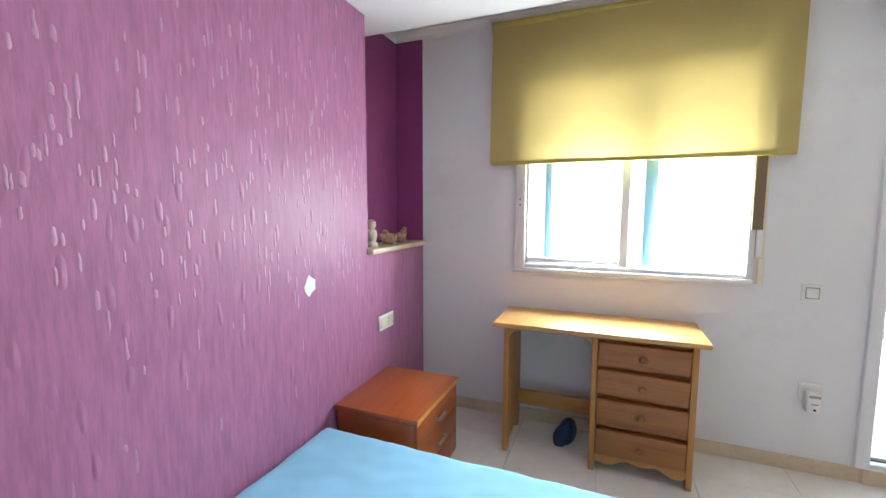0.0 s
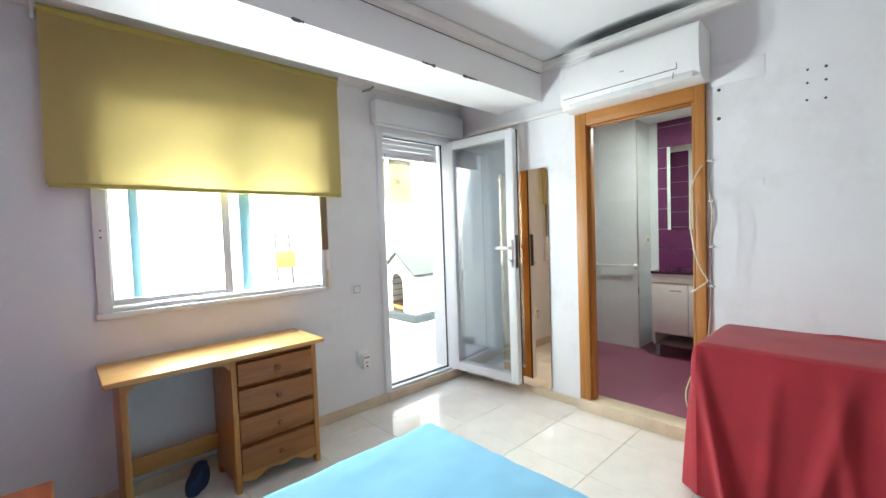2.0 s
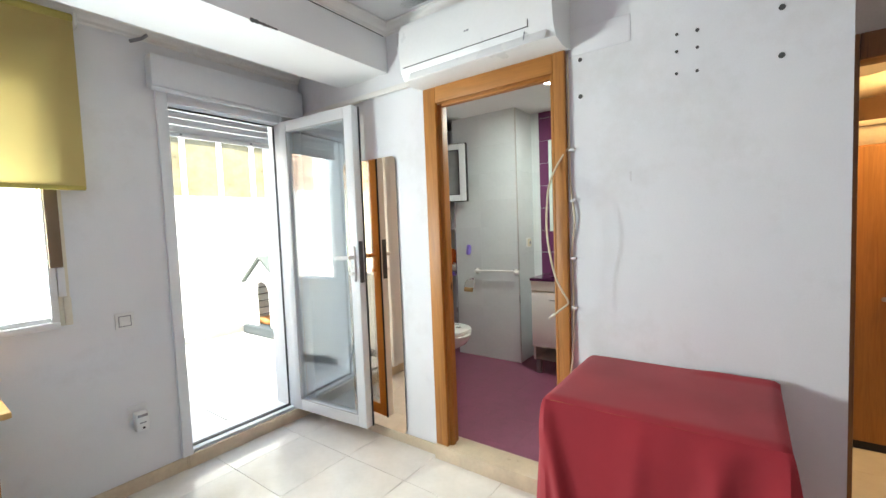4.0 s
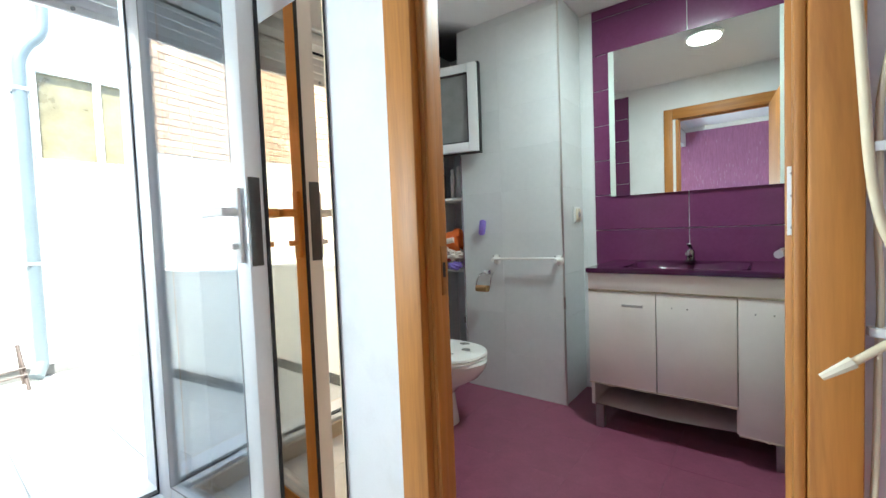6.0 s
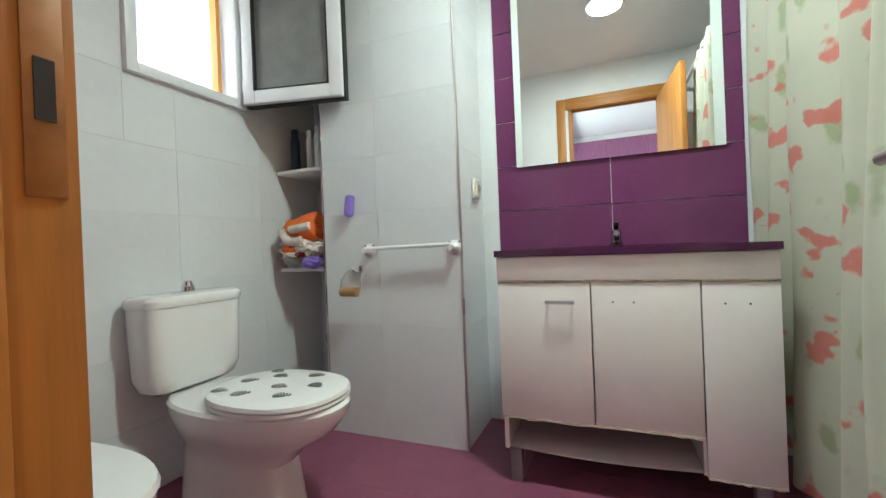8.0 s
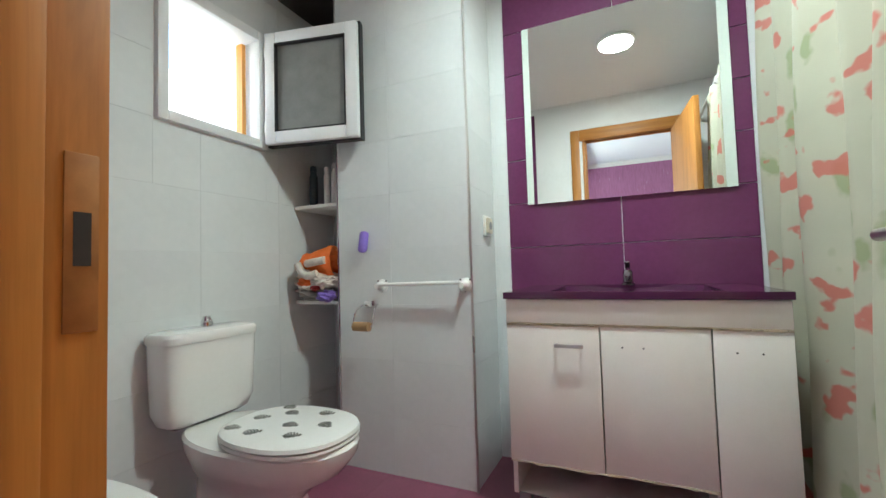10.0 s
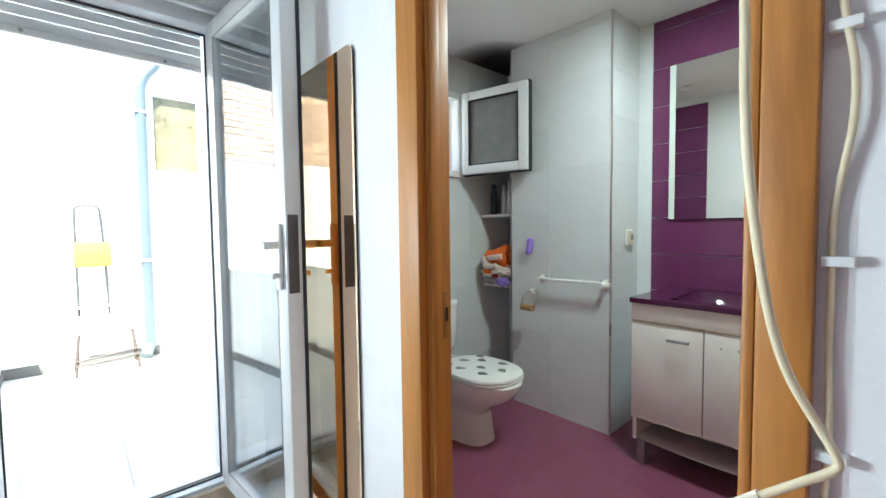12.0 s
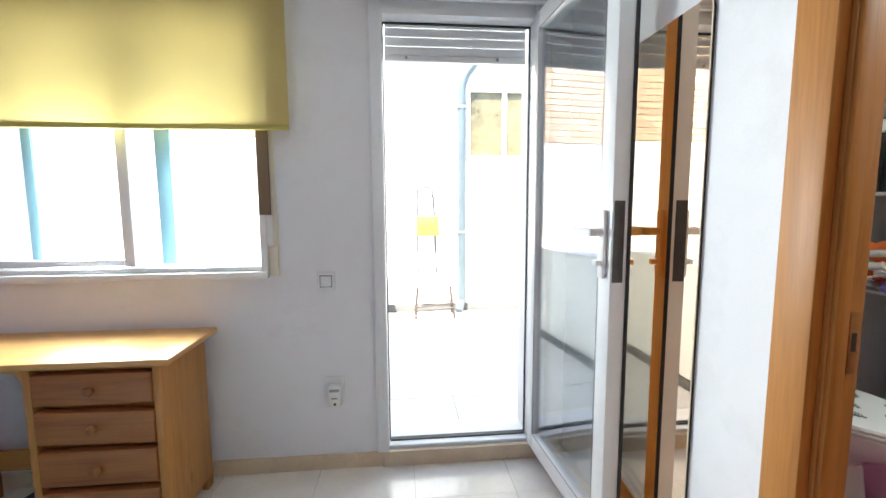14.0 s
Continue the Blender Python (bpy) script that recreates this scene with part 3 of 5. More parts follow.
for y0, y1 in ((-0.365, 0.1), (0.1, 0.55), (1.392, 1.95), (1.95, 2.535)):
    part("skirting_tile", box(2.112, 2.1245, y0 + 0.001, y1 - 0.001, FL, 0.012, 0.002, 1), SKIRT, base)
for y0, y1 in ((-2.74, -1.6), (-1.6, -0.6), (-0.6, 0.2), (0.2, 1.0), (1.0, 1.8), (1.8, 2.54)):
    part("skirting_tile", box(-1.1345, -1.122, y0 + 0.001, y1 - 0.001, FL, 0.022, 0.002, 1), SKIRT, base)
for x0, x1 in ((2.13, 2.77),):
    part("skirting_tile", box(x0, x1, -0.377, -0.3655, FL, 0.022, 0.002, 1), SKIRT, base)
tagged(part("threshold", box(2.085, 2.239, 0.57, 1.39, FL - 0.01, 0.034, 0.006), SKIRT), "cream marble step into the bathroom", "threshold", kind="structure")
tagged(part("threshold", box(1.2155, 1.9595, 2.54, 2.815, -0.06, 0.0245, 0.004), SKIRT), "cream marble sill of the patio door", "threshold", kind="structure")

# ---------- sliding window ----------
win = thing("window_1", "white aluminium sliding window, inner stiles coloured with a blue reflection", "window", (0.1, 2.6, 0.93), kind="structure")
fr = box(-0.505, -0.445, 2.535, 2.66, 0.905, 2.08, 0.004)
box(0.692, 0.722, 2.535, 2.571, 0.905, 2.08, 0.003, bm=fr)
box(0.714, 0.722, 2.572, 2.66, 0.905, 2.08, 0.002, bm=fr)
box(-0.445, 0.691, 2.535, 2.66, 2.03, 2.08, 0.004, bm=fr)
box(-0.445, 0.691, 2.545, 2.571, 0.93, 0.952, 0.003, bm=fr)
box(-0.445, 0.713, 2.572, 2.66, 0.92, 0.953, 0.003, bm=fr)
part("window_frame", fr, ALU, win)
part("window_sill", box(-0.515, 0.722, 2.525, 2.5555, 0.897, 0.929, 0.006), ALU, win)
part("outer_sill", box(-0.52, 0.73, 2.66, 2.84, 0.90, 0.932, 0.004), PATIO_WHITE, win)
for x0, x1, y, ls, rs, low in ((-0.4445, 0.135, 2.575, 0.012, 0.046, 0.988), (0.085, 0.712, 2.612, 0.04, 0.022, 0.957)):
    sash = bmesh.new()
    box(x0, x0 + ls, y, y + 0.03, 0.956, 2.028, 0.003, bm=sash)
    box(x1 - rs, x1, y, y + 0.03, 0.956, 2.028, 0.003, bm=sash)
    box(x0 + ls, x1 - rs, y, y + 0.03, low - 0.03, low, 0.003, bm=sash)
    box(x0 + ls, x1 - rs, y, y + 0.03, 1.985, 2.028, 0.003, bm=sash)
    s = part("sash", sash, ALU, win)
    g = part("pane", box(x0 + ls - 0.005, x1 - rs + 0.005, y + 0.012, y + 0.018, low - 0.01, 1.99), GLASS, s, smooth=False)
    g.visible_shadow = False
for x0, x1 in ((-0.345, -0.303), (0.212, 0.28)):
    part("screen_stile", box(x0, x1, 2.645, 2.66, 0.956, 2.028, 0.003), BLUE_GLEAM_ALU, win, "aluminium stile coloured with a blue reflection")
for z in (1.31, 1.345):
    part("latch", rod((-0.476, 2.5345, z), (-0.476, 2.5335, z), 0.005), DOT, win)

# blind strap on the wall beside the window
strap = thing("blind_strap", "brown shutter strap in a worn slot with a cream winder", "strap", (0.74, 2.55, 0.9))
part("slot", box(0.724, 0.766, 2.546, 2.5555, 0.905, 2.05, 0.002), CREAM_PLASTIC, strap)
part("strap", box(0.700, 0.748, 2.524, 2.5345, 1.185, 2.04, 0.001), STRAP, strap)
part("winder", box(0.724, 0.752, 2.530, 2.5455, 1.045, 1.184, 0.004), ALU, strap)
part("plate", box(0.740, 0.768, 2.536, 2.5455, 0.905, 1.04, 0.003), CREAM_PLASTIC, strap)

# ---------- roller blind ----------
blind = thing("roller_blind", "yellow translucent roller blind half lowered over the window", "blind", (0.1, 2.5, 2.36))


def blind_at(u, v):
    x = -0.648 + u * 1.50
    z = 2.345 - v * 0.785 + 0.006 * math.sin(u * 3.1)
    return (x - 0.012 * v * (1 - u) + 0.0, 2.492 + 0.004 * math.sin(u * 9 + v * 3) + 0.006 * v, z - 0.018 * u * v * 0.3)


part("fabric", sheet(40, 24, blind_at), BLIND, blind)
part("hem_bar", turned(box(-0.75, 0.75, -0.006, 0.006, -0.011, 0.011, 0.004), Matrix.Translation((0.100, 2.498, 1.559))), BLIND_BAR, blind)
part("tube", rod((-0.65, 2.505, 2.358), (0.852, 2.505, 2.358), 0.021, 16), BLIND_BAR, blind)
for x in (-0.665, 0.862):
    part("bracket", box(x - 0.007, x + 0.007, 2.48, 2.5555, 2.325, 2.385, 0.003), PLASTIC, blind)

# ---------- patio door ----------
door = thing("door_1", "white patio door standing open against the wall, glazed", "door", (1.6, 2.6, 0.03), kind="structure")
f = box(1.195, 1.250, 2.535, 2.64, 0.026, 2.12, 0.004)
box(1.947, 1.972, 2.535, 2.64, 0.026, 2.12, 0.004, bm=f)
box(1.250, 1.947, 2.535, 2.64, 2.06, 2.12, 0.004, bm=f)
box(1.250, 1.947, 2.56, 2.64, 0.026, 0.045, 0.003, bm=f)
part("door_frame", f, UPVC, door)
sl = bmesh.new()
for x0, x1 in ((1.2505, 1.2555), (1.9415, 1.9465)):
    box(x0, x1, 2.615, 2.63, 0.046, 2.058, bm=sl)
box(1.256, 1.941, 2.615, 2.63, 2.053, 2.0585, bm=sl)
box(1.256, 1.941, 2.60, 2.63, 0.0455, 0.051, bm=sl)
part("seal", sl, RUBBER, door, "black rubber seal")
LEAF = Matrix.Translation((1.962, 2.535, 0)) @ pose(0, 0, 0, 0, 0, 4.5)      # local -y runs from the hinge to the free edge
lf = bmesh.new()
for y0, y1, z0, z1 in ((-0.07, 0, 0.042, 2.066), (-0.682, -0.612, 0.042, 2.066), (-0.612, -0.07, 1.992, 2.066), (-0.612, -0.07, 0.042, 0.122)):
    box(-0.03, 0.03, y0, y1, z0, z1, 0.005, bm=lf)
leaf = part("leaf", turned(lf, LEAF), UPVC, door, "open white leaf")
fo = bmesh.new()
for y0, y1, z0, z1 in ((-0.066, -0.004, 0.046, 2.062), (-0.678, -0.616, 0.046, 2.062), (-0.616, -0.066, 1.996, 2.062), (-0.616, -0.066, 0.046, 0.118)):
    box(0.0302, 0.034, y0, y1, z0, z1, bm=fo)
part("foil", turned(fo, LEAF), WOOD_OUT, leaf, "orange wood foil facing")
for gx in (-0.014, 0.010):
    pane = part("pane", turned(box(gx, gx + 0.004, -0.62, -0.062, 0.115, 2.0), LEAF), LOW_E, leaf, smooth=False)
    pane.visible_shadow = False
sb = bmesh.new()
for y0, y1, z0, z1 in ((-0.073, -0.069, 0.122, 1.992), (-0.613, -0.609, 0.122, 1.992)):
    box(-0.0315, -0.0298, y0, y1, z0, z1, bm=sb)
for z in (0.1215, 1.9905):
    box(-0.0315, -0.0298, -0.609, -0.073, z, z + 0.003, bm=sb)
part("glazing_seal", turned(sb, LEAF), GREY_METAL, leaf)
part("edge_seal", turned(box(0.024, 0.036, -0.687, -0.6822, 0.042, 2.066, 0.001), LEAF), RUBBER, leaf)
part("lock_plate", turned(box(-0.024, 0.012, -0.686, -0.6822, 0.975, 1.235, 0.001), LEAF), DARK_STEEL, leaf, "dark steel lock plate")
for side, mm in ((-1, ALU), (1, WOOD_OUT)):
    hb = box(*sorted((0.035 * side, 0.046 * side)), -0.664, -0.632, 0.985, 1.205, 0.004)
    rod((0.045 * side, -0.648, 1.135), (0.085 * side, -0.648, 1.135), 0.013, 12, hb)
    box(*sorted((0.074 * side, 0.094 * side)), -0.662, -0.535, 1.122, 1.148, 0.008, bm=hb)
    rod((0.045 * side, -0.648, 1.035), (0.064 * side, -0.648, 1.035), 0.009, 12, hb)
    box(*sorted((0.060 * side, 0.068 * side)), -0.660, -0.636, 1.026, 1.044, 0.003, bm=hb)
    part("handle", turned(hb, LEAF), mm, leaf)
for z in (0.25, 1.05, 1.9):
    part("hinge", rod((1.966, 2.526, z), (1.966, 2.526, z + 0.09), 0.010, 12), UPVC, door)

# shutter box and rolled shutter
sbx = thing("shutter_box", "white shutter box above the patio door", "shutter box", (1.6, 2.5, 2.12), kind="structure")
part("cover", box(1.158, 2.098, 2.475, 2.5555, 2.121, 2.292, 0.006), UPVC, sbx)
part("lip", box(1.152, 2.10, 2.468, 2.49, 2.098, 2.118, 0.004), UPVC, sbx)
shut = thing("roller_shutter", "white roller shutter almost fully raised", "shutter", (1.6, 2.69, 1.92), kind="structure")
for k in range(5):
    part("slat", box(1.256, 1.941, 2.675, 2.688, 1.935 + k * 0.042, 1.975 + k * 0.042, 0.005), UPVC, shut)
part("slat", box(1.256, 1.941, 2.67, 2.693, 1.905, 1.934, 0.004), ALU, shut)
for x in (1.36, 1.80):
    part("stop", rod((x, 2.669, 1.92), (x, 2.662, 1.92), 0.007), GREY_METAL, shut)
# wall hook
hk = thing("curtain_hook", "dark bent metal hook forgotten in the wall", "hook", (1.13, 2.55, 2.35))
part("stem", rod((1.10, 2.5555, 2.352), (1.135, 2.50, 2.36), 0.009), GREY_METAL, hk)
part("tip", rod((1.135, 2.50, 2.36), (1.16, 2.495, 2.385), 0.008), GREY_METAL, hk)

# ---------- switch, sockets ----------


def wall_plate(name, label, cat, x, z, w=0.082, h=0.086):
    t = thing(name, label, cat, (x, 2.5555, z))
    part("frame", box(x - w / 2, x + w / 2, 2.546, 2.5555, z - h / 2, z + h / 2, 0.003), PLASTIC, t)
    return t


sw = wall_plate("light_switch", "white square light switch on the wall", "switch", 0.974, 0.876)
part("groove", box(0.9455, 1.0025, 2.5435, 2.5462, 0.8475, 0.9045, 0.001), GREY_METAL, sw)
part("rocker", box(0.950, 0.998, 2.541, 2.5455, 0.852, 0.900, 0.003), PLASTIC, sw)
wall_plate("socket", "white wall socket with a plug-in device", "socket", 0.998, 0.372, 0.09, 0.09)
pd = thing("plug_in_device", "small white plug-in device in the socket", "plug", (1.003, 2.54, 0.34))
part("body", box(0.972, 1.034, 2.495, 2.5455, 0.285, 0.385, 0.010, 3), PLASTIC, pd)
part("window", box(0.980, 1.026, 2.4935, 2.4955, 0.362, 0.376, 0.001), GREY_METAL, pd)
part("vent", box(0.988, 1.018, 2.4935, 2.4955, 0.328, 0.334), GREY_METAL, pd)
part("button", rod((1.005, 2.496, 0.303), (1.005, 2.4925, 0.303), 0.006), DARK, pd)
s1 = thing("double_socket", "white double socket on the purple wall", "socket", (-1.135, 2.035, 0.65))
part("frame", box(-1.1345, -1.125, 1.955, 2.115, 0.605, 0.69, 0.003), PLASTIC, s1)
for y in (1.995, 2.075):
    part("insert", box(-1.1245, -1.121, y - 0.03, y + 0.03, 0.618, 0.677, 0.003), CREAM_PLASTIC, s1)
hole = thing("torn_paint", "small white patch where the purple paint came off", "patch", (-1.134, 1.41, 0.96))
ring = [(-1.1335, 1.405 + 0.030 * math.cos(a) * (1 + 0.3 * math.sin(2.3 * a)), 0.962 + 0.042 * math.sin(a) * (1 + 0.25 * math.cos(3 * a))) for a in [2 * math.pi * k / 14 for k in range(14)]]
part("patch", loft([[(-1.1349, y, z) for _, y, z in ring], ring]), PLASTIC, hole)

# drill plugs and marks on the east wall
plugs = thing("wall_plugs", "dark drill holes with plugs in the white wall", "wall plug", (2.124, 0.1, 1.9))
for y, z, r in ((0.135, 2.02, .006), (0.067, 2.017, .007), (0.136, 1.955, .006), (0.067, 1.953, .006), (0.137, 1.871, .006), (0.068, 1.866, .006),
                (0.511, 2.021, .009), (0.512, 1.862, .010), (-0.183, 2.019, .010), (-0.183, 1.857, .010)):
    part("plug", rod((2.1255, y, z), (2.1215, y, z), r, 8), DOT, plugs)
part("patch", box(2.1225, 2.1252, 0.303, 0.565, 2.045, 2.158, 0.002), CEIL, plugs)
part("scratch", box(2.1235, 2.1252, 0.305, 0.313, 1.47, 1.51), PLATE_MARK, plugs)

# ---------- air conditioner ----------
ac = thing("air_conditioner", "white wall air conditioner above the bathroom doorway", "air conditioner", (2.0, 0.96, 2.1))
prof = [(2.1245, 2.075), (2.1245, 2.36), (2.03, 2.372), (1.935, 2.362), (1.912, 2.33), (1.906, 2.2), (1.915, 2.125), (1.945, 2.078), (2.02, 2.062)]
part("body", loft([[(x, y, z) for x, z in prof] for y in (0.552, 0.556, 1.376, 1.38)]), PLASTIC, ac)
part("flap", turned(box(-0.40, 0.34, -0.003, 0.003, -0.035, 0.035, 0.002), Matrix.Translation((1.924, 0.985, 2.098)) @ pose(0, 0, 0, 24, 0, 90)), PLASTIC, ac)
part("gap", box(1.9118, 1.918, 0.66, 1.36, 2.1350, 2.1385), DOT, ac)
part("gap", box(1.9085, 1.914, 0.66, 0.6625, 2.1395, 2.168), DOT, ac)
part("logo", box(1.9055, 1.9068, 0.95, 0.975, 2.205, 2.212), GREY_METAL, ac)
part("display", turned(box(-0.002, 0.002, -0.002, 0.002, -0.03, 0.03), Matrix.Translation((1.9165, 0.68, 2.115)) @ pose(0, 0, 0, 0, 20, 0)), GREY_METAL, ac)

# ---------- bathroom doorway ----------
d2 = thing("door_2", "oak bathroom door opened inwards with steel lever", "door", (2.15, 0.97, 0), kind="structure")
part("casing", box(2.098, 2.1245, 1.302, 1.385, 0.0345, 2.10, 0.004), OAK_Z, d2)
part("casing", box(2.095, 2.1245, 0.574, 0.628, 0.0345, 2.10, 0.004), OAK_Z, d2)
part("lip", box(2.098, 2.1245, 0.6285, 0.643, 0.0345, 1.984, 0.005), OAK_Z, d2)
part("casing", box(2.095, 2.1245, 0.6285, 1.2995, 1.985, 2.10, 0.004), OAK_Y, d2)
part("casing", box(2.1955, 2.206, 1.338, 1.41, 0.0345, 2.08, 0.004), OAK_Z, d2)
part("casing", box(2.1955, 2.206, 0.53, 0.606, 0.0345, 2.08, 0.004), OAK_Z, d2)
part("casing", box(2.1955, 2.206, 0.6065, 1.3375, 1.985, 2.08, 0.004), OAK_Y, d2)
part("jamb", box(2.1252, 2.197, 1.294, 1.3155, 0.0345, 1.984, 0.002), OAK_Z, d2)
part("jamb", box(2.1255, 2.196, 0.6155, 0.629, 0.0345, 1.984, 0.002), OAK_Z, d2)
part("jamb", box(2.1255, 2.197, 0.6295, 1.2935, 1.9845, 1.9945, 0.001), OAK_Y, d2)
part("stop", box(2.128, 2.158, 1.284, 1.2945, 0.0345, 1.984, 0.003), OAK_Z, d2)
part("stop", box(2.13, 2.158, 0.6288, 0.640, 0.0345, 1.984, 0.003), OAK_Z, d2)
part("stop", box(2.13, 2.158, 0.6405, 1.2835, 1.973, 1.9842, 0.003), OAK_Y, d2)
sp = part("strike_plate", box(2.170, 2.190, 1.2925, 1.2945, 0.90, 1.02, 0.0008), OAK_WORN, d2, "worn steel strike plate")
part("keyhole", box(2.175, 2.185, 1.2918, 1.2926, 0.944, 0.98), DARK, sp)
BL = Matrix.Translation((2.212, 0.648, 0)) @ pose(0, 0, 0, 0, 0, -6)       # local +x runs from the hinge to the free edge
bl = part("leaf", turned(box(0.0, 0.68, -0.036, 0.0, 0.045, 1.975, 0.003), BL), OAK_Z, d2, "opened oak-veneered leaf")
for side in (1, -1):
    y0 = 0.0 if side > 0 else -0.036
    hd = rod((0.62, y0, 0.965), (0.62, y0 + 0.008 * side, 0.965), 0.026, 20)
    rod((0.62, y0 + 0.008 * side, 0.965), (0.62, y0 + 0.05 * side, 0.965), 0.009, 12, hd)
    rod((0.63, y0 + 0.05 * side, 0.965), (0.50, y0 + 0.05 * side, 0.965), 0.010, 12, hd)
    part("lever", turned(hd, BL), STEEL, bl, "brushed steel lever handle")
for z in (0.25, 1.03, 1.78):
    h = box(2.2085, 2.2115, 0.632, 0.645, z, z + 0.105, 0.0012)
    box(2.2085, 2.2115, 0.618, 0.632, z + 0.052, z + 0.085, 0.001, bm=h)
    rod((2.206, 0.615, z + 0.02), (2.206, 0.615, z + 0.10), 0.006, 12, h)
    hp = part("hinge", h, PLASTIC, d2, "white painted hinge on the leaf edge")
    for dz in (0.012, 0.060, 0.094):
        part("screw", rod((2.2086, 0.6385, z + dz), (2.2072, 0.6385, z + dz), 0.003, 8), GREY_METAL, hp)

# cables clipped beside the doorway
cb = thing("cable", "ivory cable clipped beside the doorway, loose end hanging in a loop", "cable", (2.09, 0.6, 0.9))
tube("run", [(2.118, 0.566, 2.06), (2.118, 0.566, 1.8), (2.117, 0.566, 1.60), (2.115, 0.563, 1.47), (2.113, 0.556, 1.414), (2.110, 0.546, 1.36), (2.110, 0.545, 1.31), (2.112, 0.549, 1.272), (2.115, 0.557, 1.226),
             (2.116, 0.562, 1.177), (2.116, 0.560, 1.11), (2.117, 0.562, 1.04), (2.115, 0.558, 0.95), (2.117, 0.560, 0.89), (2.112, 0.562, 0.73),
             (2.10, 0.570, 0.6), (2.088, 0.60, 0.49), (2.085, 0.67, 0.33), (2.085, 0.69, 0.24), (2.088, 0.67, 0.15), (2.09, 0.62, 0.10), (2.09, 0.585, 0.07)], 0.004, CABLE, cb)
tube("loop", [(2.108, 0.568, 1.64), (2.092, 0.602, 1.59), (2.060, 0.628, 1.52), (2.018, 0.630, 1.46), (1.98, 0.620, 1.412), (1.95, 0.612, 1.359), (1.93, 0.607, 1.304), (1.928, 0.603, 1.238), (1.94, 0.597, 1.166), (1.957, 0.591, 1.101),
              (1.975, 0.580, 1.043), (1.988, 0.560, 0.998), (1.996, 0.540, 0.960), (1.994, 0.541, 0.950), (1.990, 0.569, 0.927), (1.985, 0.600, 0.900)], 0.0044, CABLE, cb)
part("bare_end", rod((1.985, 0.598, 0.902), (1.981, 0.624, 0.882), 0.0068, 8, r2=0.004), CREAM_PLASTIC, cb)
for z in (1.632, 1.404, 1.14, 0.91, 0.60):
    part("clip", box(2.107, 2.1245, 0.541, 0.570, z - 0.006, z + 0.006, 0.002), PLASTIC, cb)

# ---------- tall mirror beside the patio door ----------
tm = thing("wall_mirror", "tall narrow bronze-tinted mirror with rounded corners on the wall", "mirror", (2.11, 1.87, 0.0))


def rounded(y0, y1, z0, z1, r, x, n=6):
    pts = []
    for cy, cz, a0 in ((y1 - r, z1 - r, 0), (y0 + r, z1 - r, 90), (y0 + r, z0 + r, 180), (y1 - r, z0 + r, 270)):
        for k in range(n + 1):
            a = radians(a0 + 90 * k / n)
            pts.append((x, cy + r * math.cos(a), cz + r * math.sin(a)))
    return pts


part("backing", loft([rounded(1.634, 2.098, 0.016, 1.743, 0.03, x) for x in (2.1245, 2.117)]), DARK, tm)
part("glass", loft([rounded(1.632, 2.10, 0.014, 1.745, 0.03, x) for x in (2.1165, 2.1125)]), BRONZE_MIRROR, tm, smooth=False)

# ---------- bed ----------
bed = thing("bed", "low single bed covered with a light blue sheet", "bed", (-0.2, 1.0, FL))
part("base", box(-1.09, 0.66, 0.55, 1.41, FL + 0.05, 0.10, 0.02), LEATHER, bed)
for x in (-1.0, 0.55):
    for y in (0.63, 1.33):
        part("leg", rod((x, y, FL), (x, y, FL + 0.05), 0.025), GREY_METAL, bed)
part("mattress", box(-1.10, 0.68, 0.535, 1.435, 0.10, 0.315, 0.05, 4), MATTRESS, bed)


def sheet_at(u, v):
    x, y = -1.12 + u * 1.835, 0.515 + v * 0.945
    ex = min(1.0, min(x + 1.12, 0.715 - x) / 0.05)
    ey = min(1.0, min(y - 0.515, 1.46 - y) / 0.05)
    z = 0.333 - 0.045 * (1 - ex) ** 2 - 0.045 * (1 - ey) ** 2
    z += 0.006 * noise.noise((x * 3, y * 5, 1)) + 0.0045 * noise.noise((x * 9 + y * 5, y * 14 - x * 6, 4))
    z += 0.006 * max(0, 1 - abs(x + 0.75 + 0.5 * (y - 1.4)) / 0.03) * max(0, 1 - abs(y - 1.35) / 0.15)
    return (x, y, z)


part("sheet", sheet(90, 50, sheet_at), SHEET, bed)


def skirt_at(u, v):
    s = u * (1.835 + 0.945 * 2)
    if s < 0.945:
        x, y, nx, ny = 0.715, 0.515 + s, 1, 0
    elif s < 0.945 + 1.835:
        x, y, nx, ny = 0.715 - (s - 0.945), 1.46, 0, 1
    else:
        x, y, nx, ny = -1.12, 1.46 - (s - 2.78), -1, 0
    w = 0.008 * math.sin(s * 21) * v + 0.005 * noise.noise((s * 5, v * 3, 2))
    return (x + nx * w, y + ny * w, 0.29 - v * 0.20)


part("overhang", sheet(150, 8, skirt_at), SHEET, bed)

# ---------- nightstand ----------
ns = thing("nightstand", "cherry-coloured nightstand with three drawers and small steel pulls", "nightstand", (-0.92, 1.8, FL))
part("top", box(-1.125, -0.70, 1.538, 2.058, 0.352, 0.377, 0.003), CHERRY, ns)
part("edge_band", box(-0.6998, -0.697, 1.54, 2.056, 0.354, 0.375), STEP_WOOD, ns, "worn pale front edge")
part("body", box(-1.12, -0.722, 1.548, 2.048, FL, 0.3515, 0.002), CHERRY, ns)
